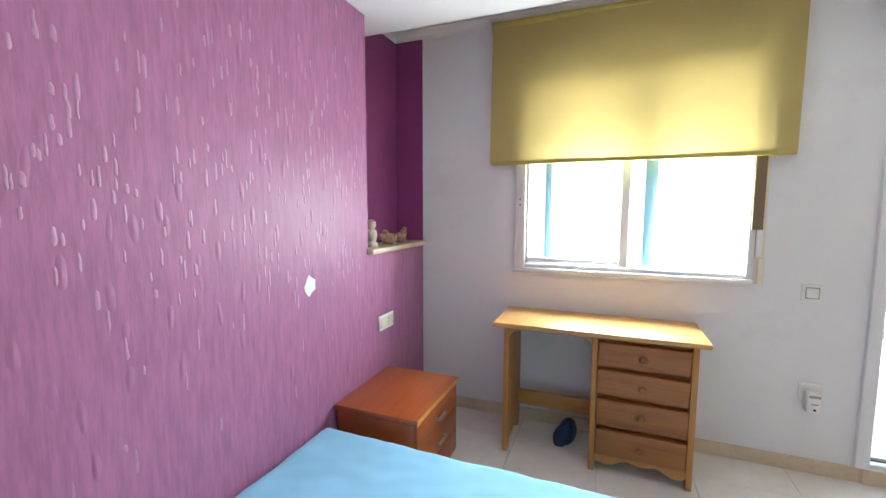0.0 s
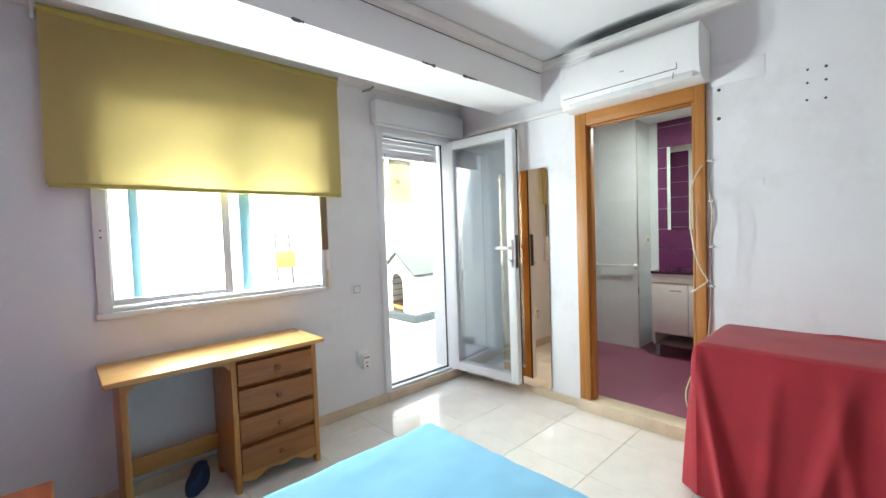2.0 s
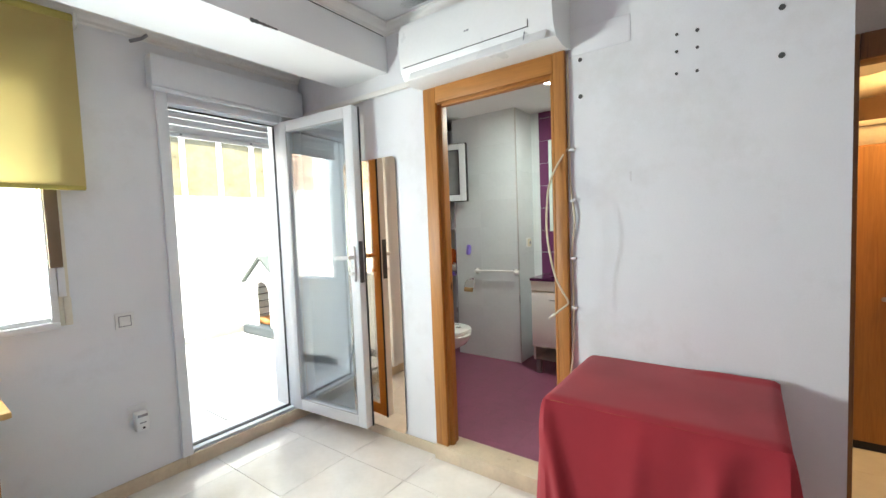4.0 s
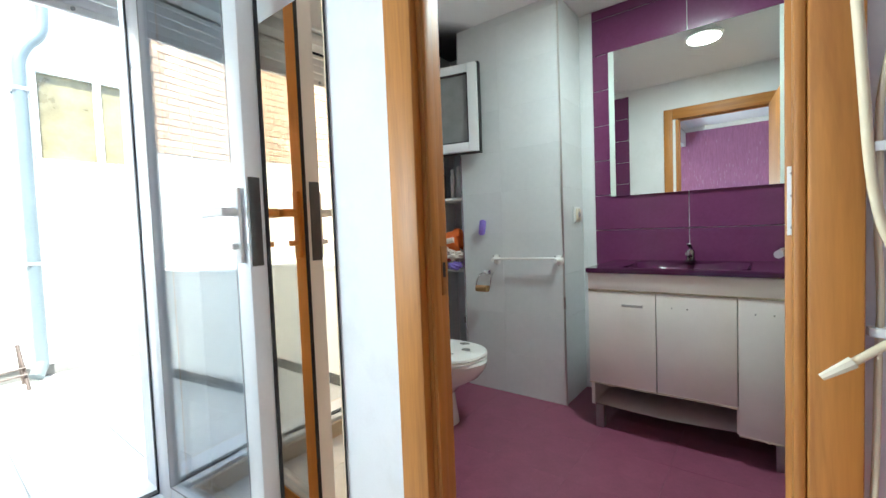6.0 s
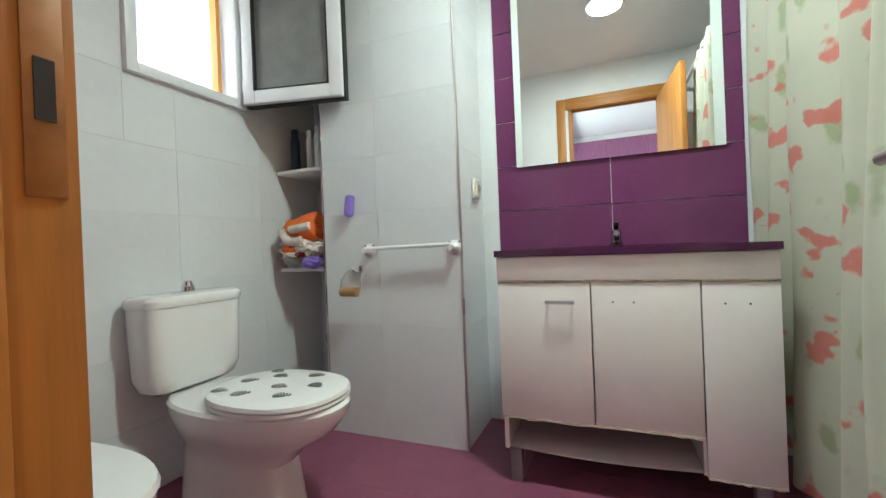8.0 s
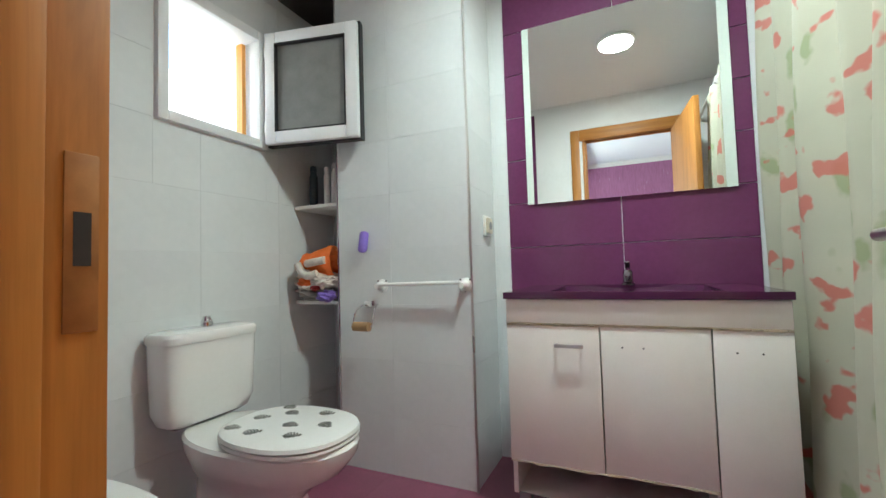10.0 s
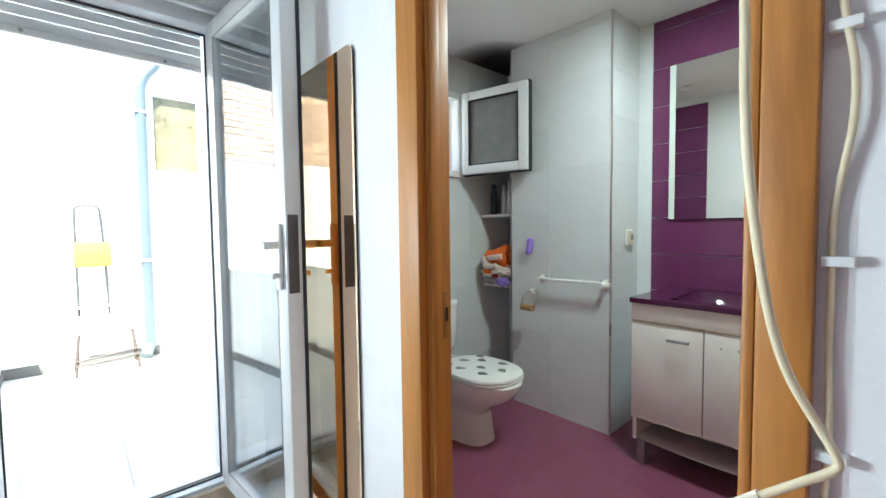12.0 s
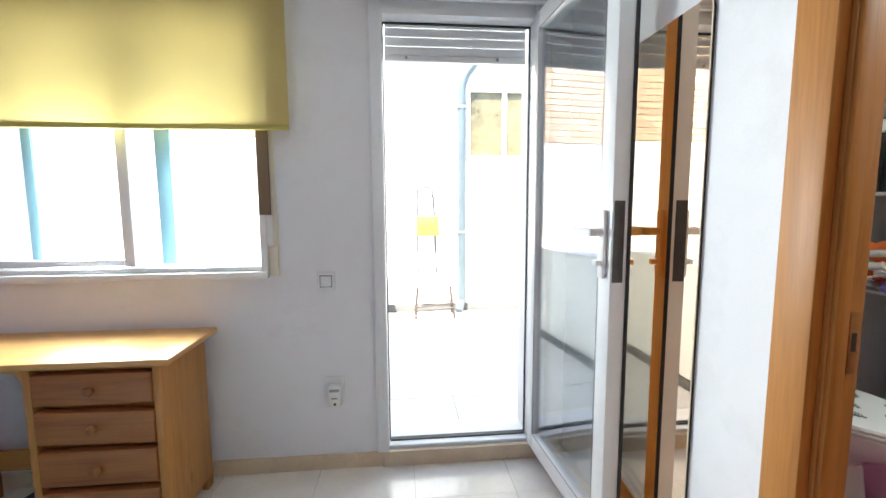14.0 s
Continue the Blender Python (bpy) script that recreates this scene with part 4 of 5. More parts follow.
for k in range(3):
    z0 = 0.222 - k * 0.124
    dr = part("drawer", box(-0.7215, -0.703, 1.552, 2.044, z0, z0 + 0.12, 0.003), CHERRY, ns)
    hb = box(-0.703, -0.686, 1.755, 1.762, z0 + 0.052, z0 + 0.066, 0.001)
    box(-0.703, -0.686, 1.838, 1.845, z0 + 0.052, z0 + 0.066, 0.001, bm=hb)
    box(-0.690, -0.684, 1.755, 1.845, z0 + 0.050, z0 + 0.068, 0.002, bm=hb)
    part("pull", hb, STEEL, dr, "brushed steel pull")

# ---------- desk ----------
dk = thing("desk", "honey pine desk with four drawers and round knobs", "desk", (-0.02, 2.35, FL))
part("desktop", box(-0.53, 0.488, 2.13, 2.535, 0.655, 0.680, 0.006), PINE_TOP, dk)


def side_panel(x0, x1, y0=2.155, y1=2.50):
    b = box(x0, x1, y0, y1, FL + 0.05, 0.6545, 0.003)
    box(x0, x1, y0, y0 + 0.05, FL, FL + 0.055, 0.003, bm=b)
    box(x0, x1, y1 - 0.05, y1, FL, FL + 0.055, 0.003, bm=b)
    return b


part("side_panel", side_panel(-0.473, -0.446), PINE_Z, dk)
part("side_panel", side_panel(-0.022, 0.005), PINE_Z, dk)
part("side_panel", side_panel(0.416, 0.443), PINE_Z, dk)
part("brace", box(-0.4455, -0.0225, 2.44, 2.46, 0.10, 0.19, 0.003), PINE_X, dk)
pts = [(-0.4455, 0.654)] + [(-0.4455 + 0.423 * k / 16, 0.632 + 0.018 * math.sin(math.pi * k / 16) - (0.03 if k in (0, 16) else 0)) for k in range(17)] + [(-0.0225, 0.654)]
part("apron", loft([[(x, y, z) for x, z in pts] for y in (2.16, 2.177)]), PINE_X, dk, smooth=False)
part("carcass", box(0.0055, 0.4155, 2.20, 2.49, 0.03, 0.65), PINE_Z, dk)
part("back_panel", box(0.0055, 0.4155, 2.4905, 2.498, 0.0, 0.65), PINE_X, dk)
for k, (z0, z1) in enumerate(((0.513, 0.628), (0.363, 0.485), (0.205, 0.335), (0.045, 0.178))):
    tilt = pose(0, 0, 0, 0, 1.2, 0) if k == 1 else Matrix.Identity(4)
    c = Matrix.Translation((0.2105, 2.158, (z0 + z1) / 2))
    d = part("drawer", turned(box(-0.202, 0.202, -0.008, 0.035, -(z1 - z0) / 2, (z1 - z0) / 2, 0.004), c @ tilt), PINE_DRAWER_SHADED, dk)
    kb = lathe(0, 0, [(0.008, 0), (0.008, 0.008), (0.017, 0.014), (0.019, 0.022), (0.014, 0.030), (0.004, 0.033)], 14)
    part("knob", turned(kb, Matrix.Translation((0.2105, 2.150, (z0 + z1) / 2)) @ pose(0, 0, 0, 90, 0, 0)), KNOB, d)
pl = [(0.0055, 0.045)] + [(0.0055 + 0.41 * k / 20, 0.028 * math.sin(math.pi * k / 20) ** 2 + (0.010 * math.cos(k * 0.9))) for k in range(21)] + [(0.4155, 0.045)]
part("plinth", loft([[(x, y, z) for x, z in pl] for y in (2.153, 2.171)]), PINE_X, dk, smooth=False)

# a dropped shoe under the desk
shoe = thing("slipper", "dark navy slipper standing on its toe under the desk", "slipper", (-0.17, 2.33, FL))
rings = []
for k in range(9):
    t = k / 8
    w = 0.045 * math.sin(math.pi * min(1, 0.18 + t * 0.8)) + 0.006
    rings.append([(x, y, z) for x, y, z in oval(-0.185 + 0.045 * t, 2.33 + 0.03 * t, FL + 0.005 + 0.135 * t, w, 0.030 + 0.012 * math.sin(math.pi * t), 16)])
part("upper", loft(rings), SHOE_BLUE, shoe)
part("sole", turned(loft([oval(0, 0, z, 0.050, 0.075, 20) for z in (-0.008, 0.008)]), Matrix.Translation((-0.145, 2.36, FL + 0.075)) @ pose(0, 0, 0, 70, 15, 10)), NAVY, shoe)
part("strap", turned(box(-0.05, 0.05, -0.008, 0.008, -0.016, 0.016, 0.005), Matrix.Translation((-0.15, 2.335, FL + 0.12)) @ pose(0, 0, 0, 20, -25, 30)), SHOE_BLUE, shoe)

# ---------- table under a red cloth ----------
rt = thing("covered_table", "small table hidden under a creased dark red cloth", "table", (1.86, 0.16, FL))
part("tabletop", box(1.595, 2.095, -0.165, 0.475, 0.665, 0.694, 0.006), PINE_X, rt)
for x in (1.63, 2.06):
    for y in (-0.13, 0.44):
        part("leg", box(x - 0.02, x + 0.02, y - 0.02, y + 0.02, FL, 0.664, 0.004), PINE_Z, rt)
red = thing("tablecloth", "dark red cloth hanging in folds to the floor", "tablecloth", (1.86, 0.16, 0.70))


def cloth_top(u, v):
    x, y = 1.575 + u * 0.53, -0.185 + v * 0.675
    ex = min(1, min(x - 1.575, 2.5 - x) / 0.025)
    ey = min(1, min(y + 0.185, 0.49 - y) / 0.025)
    z = 0.706 - 0.012 * (1 - ex) ** 2 - 0.012 * (1 - ey) ** 2 + 0.003 * noise.noise((x * 6, y * 6, 3)) + (0.012 * max(0, 1 - abs(x - 2.08) / 0.03) * max(0, min(1, (0.10 - y) / 0.08)))
    return (x, y, z)


part("top", sheet(36, 44, cloth_top), CLOTH, red)


# folds: place along the edge at the top and at the hem, width, depth
RIDGES = [(0.53, 0.67, 0.028, 0.062), (0.50, 0.47, 0.040, 0.075), (1.08, 0.94, 0.038, 0.052), (0.84, 0.79, 0.035, 0.026), (1.02, 1.10, 0.030, 0.030),
          (1.20, 1.27, 0.05, 0.080), (0.28, 0.22, 0.04, 0.045), (0.10, 0.10, 0.04, 0.025), (1.50, 1.52, 0.05, 0.035)]


def cloth_side(u, v):
    """Down the free sides: +y side, front, -y side."""
    s = u * (0.53 * 2 + 0.675)
    if s < 0.53:
        x, y, nx, ny = 2.105 - s, 0.49, 0, 1
    elif s < 0.53 + 0.675:
        x, y, nx, ny = 1.575, 0.49 - (s - 0.53), -1, 0
    else:
        x, y, nx, ny = 1.575 + (s - 1.205), -0.185, 0, -1
    drop = v * 0.738
    w = 0.010 * v + 0.012 * v * noise.noise((s * 5, v * 1.3, 7))
    for a, b, wide, amp in RIDGES:
        w += amp * v ** 0.75 * math.exp(-((s - a - (b - a) * v) / wide) ** 2)
    near_wall = 1.0 if 0.1 < s < 1.63 else 0.5
    return (x + nx * w, y + ny * w * near_wall, 0.694 - drop + 0.012 * noise.noise((s * 3, 5, 1)) * v)


part("drape", sheet(220, 36, cloth_side), CLOTH, red)

# ---------- niche shelf and figurines ----------
sh = thing("niche_shelf", "cream stone shelf in the purple niche", "shelf", (-1.22, 2.2, 1.045))
part("board", box(-1.332, -1.105, 1.867, 2.551, 1.046, 1.072, 0.003), SKIRT, sh)
fg = part("figurine", lathe(-1.21, 2.02, [(0.034, 1.072), (0.036, 1.085), (0.024, 1.105), (0.034, 1.135), (0.030, 1.16), (0.018, 1.172), (0.026, 1.19), (0.026, 1.21), (0.010, 1.226)], 14), FIG_CREAM)
tagged(fg, "small black and white ceramic figurine on the shelf", "figurine", "figurines on the niche shelf")
bm = bmesh.new()
for dx, dy, dz, r in ((0, 0, 0.035, 0.042), (0.0, 0.055, 0.035, 0.036), (-0.01, -0.05, 0.05, 0.024), (0, -0.03, 0.075, 0.02), (0.02, 0.03, 0.012, 0.02)):
    bmesh.ops.create_icosphere(bm, subdivisions=2, radius=r, matrix=Matrix.Translation((-1.20 + dx, 2.19 + dy, 1.072 + dz)) @ Matrix.Diagonal((0.8, 1.1, 0.85, 1)))
tagged(part("figurine", bm, FIG_TAN), "tan and cream ceramic figurine lying on the shelf", "figurine", "figurines on the niche shelf")
bm = bmesh.new()
for dx, dy, dz, r in ((0, 0, 0.03, 0.034), (0.0, 0.03, 0.055, 0.024), (0, 0.045, 0.08, 0.017), (0, -0.035, 0.05, 0.014)):
    bmesh.ops.create_icosphere(bm, subdivisions=2, radius=r, matrix=Matrix.Translation((-1.20 + dx, 2.36 + dy, 1.072 + dz)))
tagged(part("figurine", bm, FIG_TAN), "brown ceramic figurine at the end of the shelf", "figurine", "figurines on the niche shelf")
bm = bmesh.new()
for dy, dz, r in ((0, 0.012, 0.02), (0.025, 0.01, 0.016), (-0.02, 0.02, 0.014)):
    bmesh.ops.create_icosphere(bm, subdivisions=2, radius=r, matrix=Matrix.Translation((-1.2, 1.93 + dy, 1.074 + dz)) @ Matrix.Diagonal((1, 1.2, 0.7, 1)))
tagged(part("figurine", bm, FIG_DARK), "small dark ceramic figurine on the shelf", "figurine", "figurines on the niche shelf")
nk = thing("wall_peg", "dark wooden peg on the niche wall", "peg", (-1.30, 2.0, 1.6))
part("peg", turned(box(-0.02, 0.02, -0.022, 0.022, -0.022, 0.022, 0.004), Matrix.Translation((-1.309, 1.96, 1.585)) @ pose(0, 0, 0, 45, 0, 0)), DARK_PURPLE, nk)

# ---------- passage and room beyond ----------
d3 = thing("door_3", "dark stained wooden door frame, doorway open", "door", (2.83, -0.85, FL), kind="structure")
part("casing", box(2.755, 2.7795, -0.475, -0.395, FL, 2.06, 0.004), DARK_OAK, d3)
part("casing", box(2.755, 2.7795, -1.30, -1.22, FL, 2.06, 0.004), DARK_OAK, d3)
part("casing", box(2.755, 2.7795, -1.2195, -0.4755, 1.95, 2.06, 0.004), DARK_OAK, d3)
part("jamb", box(2.76, 2.90, -0.475, -0.457, FL, 1.97, 0.002), DARK_OAK, d3)
part("jamb", box(2.76, 2.90, -1.238, -1.22, FL, 1.97, 0.002), DARK_OAK, d3)
part("jamb", box(2.76, 2.90, -1.22, -0.475, 1.955, 1.973, 0.002), DARK_OAK, d3)
wd = thing("wardrobe", "orange-brown wooden wardrobe with plain doors and small knobs", "wardrobe", (3.7, -1.0, FL))
part("body", box(3.47, 3.97, -1.62, -0.40, FL, 1.665, 0.004), WARDROBE, wd)
for y0, y1 in ((-1.61, -1.178), (-1.172, -0.738), (-0.732, -0.412)):
    d = part("door", box(3.45, 3.4695, y0, y1, 0.0, 1.655, 0.003), WARDROBE, wd)
    ky = y0 + 0.04 if y0 > -0.8 else y1 - 0.04
    part("knob", turned(lathe(0, 0, [(0.006, 0), (0.006, 0.01), (0.013, 0.016), (0.012, 0.024), (0.003, 0.027)], 12), Matrix.Translation((3.4495, ky, 0.82)) @ pose(0, 0, 0, 0, -90, 0)), STEEL, d)
part("plinth", box(3.462, 3.4695, -1.61, -0.41, FL, -0.005), DARK, wd)
bx = thing("storage_box", "pale cardboard box with a lid on the wardrobe", "box", (3.65, -0.85, 1.665))
part("body", box(3.49, 3.80, -1.15, -0.56, 1.666, 1.77, 0.006), PAPER_BOX, bx)
part("lid", box(3.48, 3.81, -1.16, -0.55, 1.771, 1.80, 0.004), PAPER_BOX, bx)
part("slot", box(3.4885, 3.4905, -0.78, -0.70, 1.715, 1.735), DARK, bx)
bk = thing("basket", "brown wicker basket on top of the boxes", "basket", (3.66, -0.9, 1.80))
part("body", loft([oval(3.66, -0.90, z, 0.15 + 0.25 * (z - 1.80), 0.28 + 0.3 * (z - 1.80), 28, power=3) for z in (1.801, 1.85, 1.9, 1.93)]), BROWN_BASKET, bk)
pl2 = thing("pillow_bag", "pale plastic bag lying on the basket", "bag", (3.66, -0.8, 1.93))
bm = bmesh.new()
bmesh.ops.create_icosphere(bm, subdivisions=3, radius=1, matrix=Matrix.Translation((3.65, -0.72, 2.005)) @ Matrix.Diagonal((0.13, 0.24, 0.075, 1)))
for v in bm.verts:
    v.co += Vector((1, 1, 1)) * 0.02 * noise.noise(v.co * 9)
part("bag", bm, PAPER_BOX, pl2)
vs = thing("vase", "small dark brown vase on the wardrobe", "vase", (3.53, -0.5, 1.665))
part("body", lathe(3.53, -0.49, [(0.025, 1.666), (0.045, 1.69), (0.05, 1.73), (0.03, 1.77), (0.022, 1.785)], 16), BROWN_BASKET, vs)

# dark patches on the ceilings


def dark_patch(name, x0, x1, y0, y1, z, centre, reach, most, label):
    """A dark patch on the underside of a ceiling, fading out around its centre."""
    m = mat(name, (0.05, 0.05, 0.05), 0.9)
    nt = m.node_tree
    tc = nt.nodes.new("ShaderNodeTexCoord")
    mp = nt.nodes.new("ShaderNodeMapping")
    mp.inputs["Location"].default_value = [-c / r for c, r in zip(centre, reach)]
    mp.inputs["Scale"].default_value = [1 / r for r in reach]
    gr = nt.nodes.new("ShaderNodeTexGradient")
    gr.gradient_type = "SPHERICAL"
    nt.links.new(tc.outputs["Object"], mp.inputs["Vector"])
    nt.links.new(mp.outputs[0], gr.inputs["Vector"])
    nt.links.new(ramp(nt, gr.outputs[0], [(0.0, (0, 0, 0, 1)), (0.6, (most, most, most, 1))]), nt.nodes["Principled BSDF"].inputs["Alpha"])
    tagged(part(name, box(x0, x1, y0, y1, z - 0.002, z, 0), m, smooth=False), label, "stain", kind="structure")


dark_patch("ceiling_dark_patch", 1.77, 2.06, 0.5, 1.5, 2.5185, (2.03, 0.98, 2.518), (0.13, 0.48, 0.2), 0.6, "dark patch on the ceiling above the air conditioner")
dark_patch("alcove_dark_patch", 3.25, 3.975, 1.9, 2.55, 2.3285, (3.80, 2.43, 2.328), (0.45, 0.36, 0.3), 0.55, "dark patch on the ceiling over the alcove")

# ---------- bathroom ----------
ROOM = Vector((0.003, 0.0, -0.008))
col = slab("wall_column", "x", 3.636, 3.979, (1.573, 2.245, BF - 0.03, 2.33), [], TILE_GROUT, "white tiled pipe column with steel corner strip", "wall")
tagged(part("trim_corner", rod((3.632, 1.569, BF), (3.632, 1.569, 2.329), 0.006, 8), STEEL), "thin steel corner strip", "trim", kind="structure")
tagged(part("trim_corner", rod((3.632, 2.248, BF), (3.632, 2.248, 2.329), 0.005, 8), CHROME), "thin steel corner strip", "trim", kind="structure")
BW = thing("window_2", "small white bathroom window, frosted leaf swung inwards", "window", (3.22, 2.6, 1.55), kind="structure")
f = box(2.965, 3.005, 2.53, 2.62, 1.535, 2.095, 0.003)
box(3.425, 3.475, 2.53, 2.62, 1.535, 2.095, 0.003, bm=f)
box(3.005, 3.425, 2.53, 2.62, 2.05, 2.095, 0.003, bm=f)
box(3.005, 3.425, 2.53, 2.62, 1.535, 1.575, 0.003, bm=f)
part("window_frame", f, UPVC, BW)
part("reveal", box(3.404, 3.4245, 2.6205, 2.66, 1.576, 2.049), WOOD_OUT, BW, "wood-coloured outer frame")
WL = Matrix.Translation((3.455, 2.522, 0)) @ pose(0, 0, 0, 0, 0, 13.5)       # local -y runs from the hinge outwards
lf = bmesh.new()
for y0, y1, z0, z1 in ((-0.065, -0.01, 1.548, 2.083), (-0.475, -0.415, 1.548, 2.083), (-0.415, -0.065, 2.025, 2.083), (-0.415, -0.065, 1.548, 1.608)):
    box(-0.025, 0.025, y0, y1, z0, z1, 0.005, bm=lf)
wl = part("leaf", turned(lf, WL), UPVC, BW)
part("pane", turned(box(-0.006, 0.006, -0.42, -0.06, 1.60, 2.03), WL), FROST, wl, "grey frosted glass", smooth=False)
sb = bmesh.new()
box(0.0, 0.032, -0.484, -0.4755, 1.54, 2.09, bm=sb)
box(0.0, 0.032, -0.475, -0.01, 1.540, 1.5475, bm=sb)
box(0.0, 0.032, -0.475, -0.01, 2.0835, 2.09, bm=sb)
part("seal", turned(sb, WL), RUBBER, wl)
gs = bmesh.new()
for y0, y1, z0, z1 in ((-0.418, -0.412, 1.605, 2.028), (-0.068, -0.062, 1.605, 2.028), (-0.412, -0.068, 1.605, 1.611), (-0.412, -0.068, 2.022, 2.028)):
    box(-0.0265, -0.006, y0, y1, z0, z1, bm=gs)
part("glazing_seal", turned(gs, WL), RUBBER, wl)
for z in (1.61, 1.97):
    part("hinge", rod((3.452, 2.518, z), (3.452, 2.518, z + 0.05), 0.009), UPVC, BW)

# washbasin cabinet
ROOM = Vector((0.003, 0.019, -0.008))
va = thing("vanity_cabinet", "worn white vanity cabinet with three doors and swollen edges", "vanity cabinet", (3.7, 0.95, BF))
part("side", box(3.475, 3.95, 1.340, 1.356, 0.155, 0.83), LAMINATE, va)
part("side", box(3.475, 3.95, 0.556, 0.572, 0.155, 0.83), LAMINATE, va)
part("back", box(3.945, 3.955, 0.573, 1.339, 0.16, 0.83), LAMINATE, va)
fas = part("fascia", box(3.45, 3.4745, 0.553, 1.357, 0.748, 0.828, 0.003), LAMINATE, va)
e = bmesh.new()
for k in range(60):
    ya, yb = 0.555 + 0.8 * k / 60, 0.555 + 0.8 * (k + 1) / 60
    box(3.4485, 3.474, ya, yb, 0.7478 - 0.0008 - 0.007 * abs(noise.noise((k * 0.27, 3, 5))), 0.7478, bm=e)
part("edge", e, CHIP, fas, "swollen chipboard edge", smooth=False)
part("bottom", box(3.475, 3.944, 0.573, 1.339, 0.265, 0.28), LAMINATE, va)
part("top_rail", box(3.475, 3.944, 0.573, 1.339, 0.735, 0.75), LAMINATE, va)


def shelf_slab(u, v):
    x0 = 3.472 - 0.008 * math.sin(math.pi * u)
    return (x0 + v * (3.944 - x0), 1.339 - u * 0.60, 0.164 - 0.008 * math.sin(math.pi * u) + 0.004 * u)


part("shelf", sheet(16, 4, shelf_slab, 0.014), LAMINATE, va, "sagging open shelf")
part("side", box(3.475, 3.944, 0.738, 0.750, 0.16, 0.264), LAMINATE, va)
rng = random.Random(9)


def ragged(name, y0, y1, z0, z1, label, parent):
    """A door with swollen, uneven lower and upper edges."""
    d = part(name, box(3.452, 3.4735, y0, y1, z0, z1, 0.002), LAMINATE, parent, label)
    for zz, up in ((z0, -1), (z1, 1)):
        n = 22
        e = bmesh.new()
        for k in range(n):
            h = 0.002 + 0.008 * abs(noise.noise((y0 * 7 + k * 0.35, zz * 5, 2)))
            ya, yb = y0 + (y1 - y0) * k / n, y0 + (y1 - y0) * (k + 1) / n
            box(3.450, 3.4735, ya, yb, *sorted((zz + up * 0.0002, zz + up * h)), bm=e)
        part("edge", e, CHIP, d, "swollen chipboard edge", smooth=False)
    return d


dA = ragged("door", 1.052, 1.356, 0.277, 0.738, "", va)
dB = ragged("door", 0.746, 1.048, 0.280, 0.740, "", va)
dC = ragged("door", 0.553, 0.742, 0.163, 0.740, "longer end door", va)
hb = box(3.430, 3.4518, 1.104, 1.110, 0.674, 0.682, 0.001)
box(3.430, 3.4518, 1.182, 1.188, 0.674, 0.682, 0.001, bm=hb)
box(3.426, 3.433, 1.10, 1.192, 0.672, 0.684, 0.002, bm=hb)
part("handle", hb, STEEL, dA, "brushed steel bar handle")
for d, ys in ((dB, (0.985, 0.925)), (dC, (0.685, 0.625))):
    for y in ys:
        part("screw_hole", rod((3.4525, y, 0.678), (3.4508, y, 0.678), 0.003, 8), DARK, d)
for x, y in ((3.50, 1.32), (3.50, 0.60), (3.90, 1.32), (3.90, 0.60)):
    part("leg", box(x - 0.02, x + 0.02, y - 0.02, y + 0.02, BF, 0.1545, 0.004), GREY_METAL, va, "grey square leg")
wt = thing("washbasin", "dark aubergine washbasin top with a shallow basin", "washbasin", (3.7, 0.95, 0.83))
slabs = [[(3.44, 0.548), (3.975, 0.548), (3.975, 1.362), (3.44, 1.362)], [(3.50, 0.70), (3.90, 0.70), (3.90, 1.21), (3.50, 1.21)]]
tp = loft([[(x, y, z) for x, y in r] for r, z in ((slabs[0], 0.83), (slabs[0], 0.852), (slabs[1], 0.852), (slabs[1], 0.83), (slabs[0], 0.83))], close=False)
bmesh.ops.remove_doubles(tp, verts=tp.verts, dist=0.0001)
part("top", tp, VANITY_TOP, wt)
part("basin", loft([oval(3.70, 0.955, z, rx, ry, 32, power=4) for z, rx, ry in ((0.851, 0.205, 0.26), (0.80, 0.185, 0.24), (0.77, 0.15, 0.20), (0.765, 0.10, 0.15))], close=False), VANITY_TOP, wt)
tap = thing("basin_tap", "short dulled chrome single-lever basin tap", "tap", (3.90, 0.965, 0.852))
part("body", lathe(3.90, 0.965, [(0.026, 0.852), (0.026, 0.858), (0.019, 0.864), (0.019, 0.905), (0.015, 0.914)], 18), DULL_CHROME, tap)
part("spout", rod((3.895, 0.965, 0.88), (3.79, 0.965, 0.90), 0.012, 12, r2=0.010), DULL_CHROME, tap)
part("lever", turned(box(-0.05, 0.02, -0.010, 0.010, -0.004, 0.004, 0.003), Matrix.Translation((3.895, 0.965, 0.928)) @ pose(0, 0, 0, 0, 22, 0)), DULL_CHROME, tap)

# mirror above it
ROOM = Vector((0.003, 0.0, -0.008))
mi = thing("bathroom_mirror", "square mirror with frosted strips along its sides", "mirror", (3.97, 0.98, 1.23))
part("backing", box(3.962, 3.9735, 0.582, 1.394, 1.232, 2.064), DARK, mi)
part("glass", box(3.957, 3.9615, 0.615, 1.367, 1.228, 2.068), MIRROR, mi, smooth=False)
for y0, y1 in ((0.577, 0.6145), (1.3675, 1.398)):
    part("frosted_strip", box(3.957, 3.9615, y0, y1, 1.228, 2.068), FROST_WHITE, mi)

# toilet
wc = thing("toilet", "white ceramic toilet with a leaf-printed seat lid", "toilet", (3.06, 2.15, BF))
CX = 3.085


def bowl(z, rx, ry, cy, power=2.3):
    return oval(CX, cy, z, rx, ry, 32, power=power)


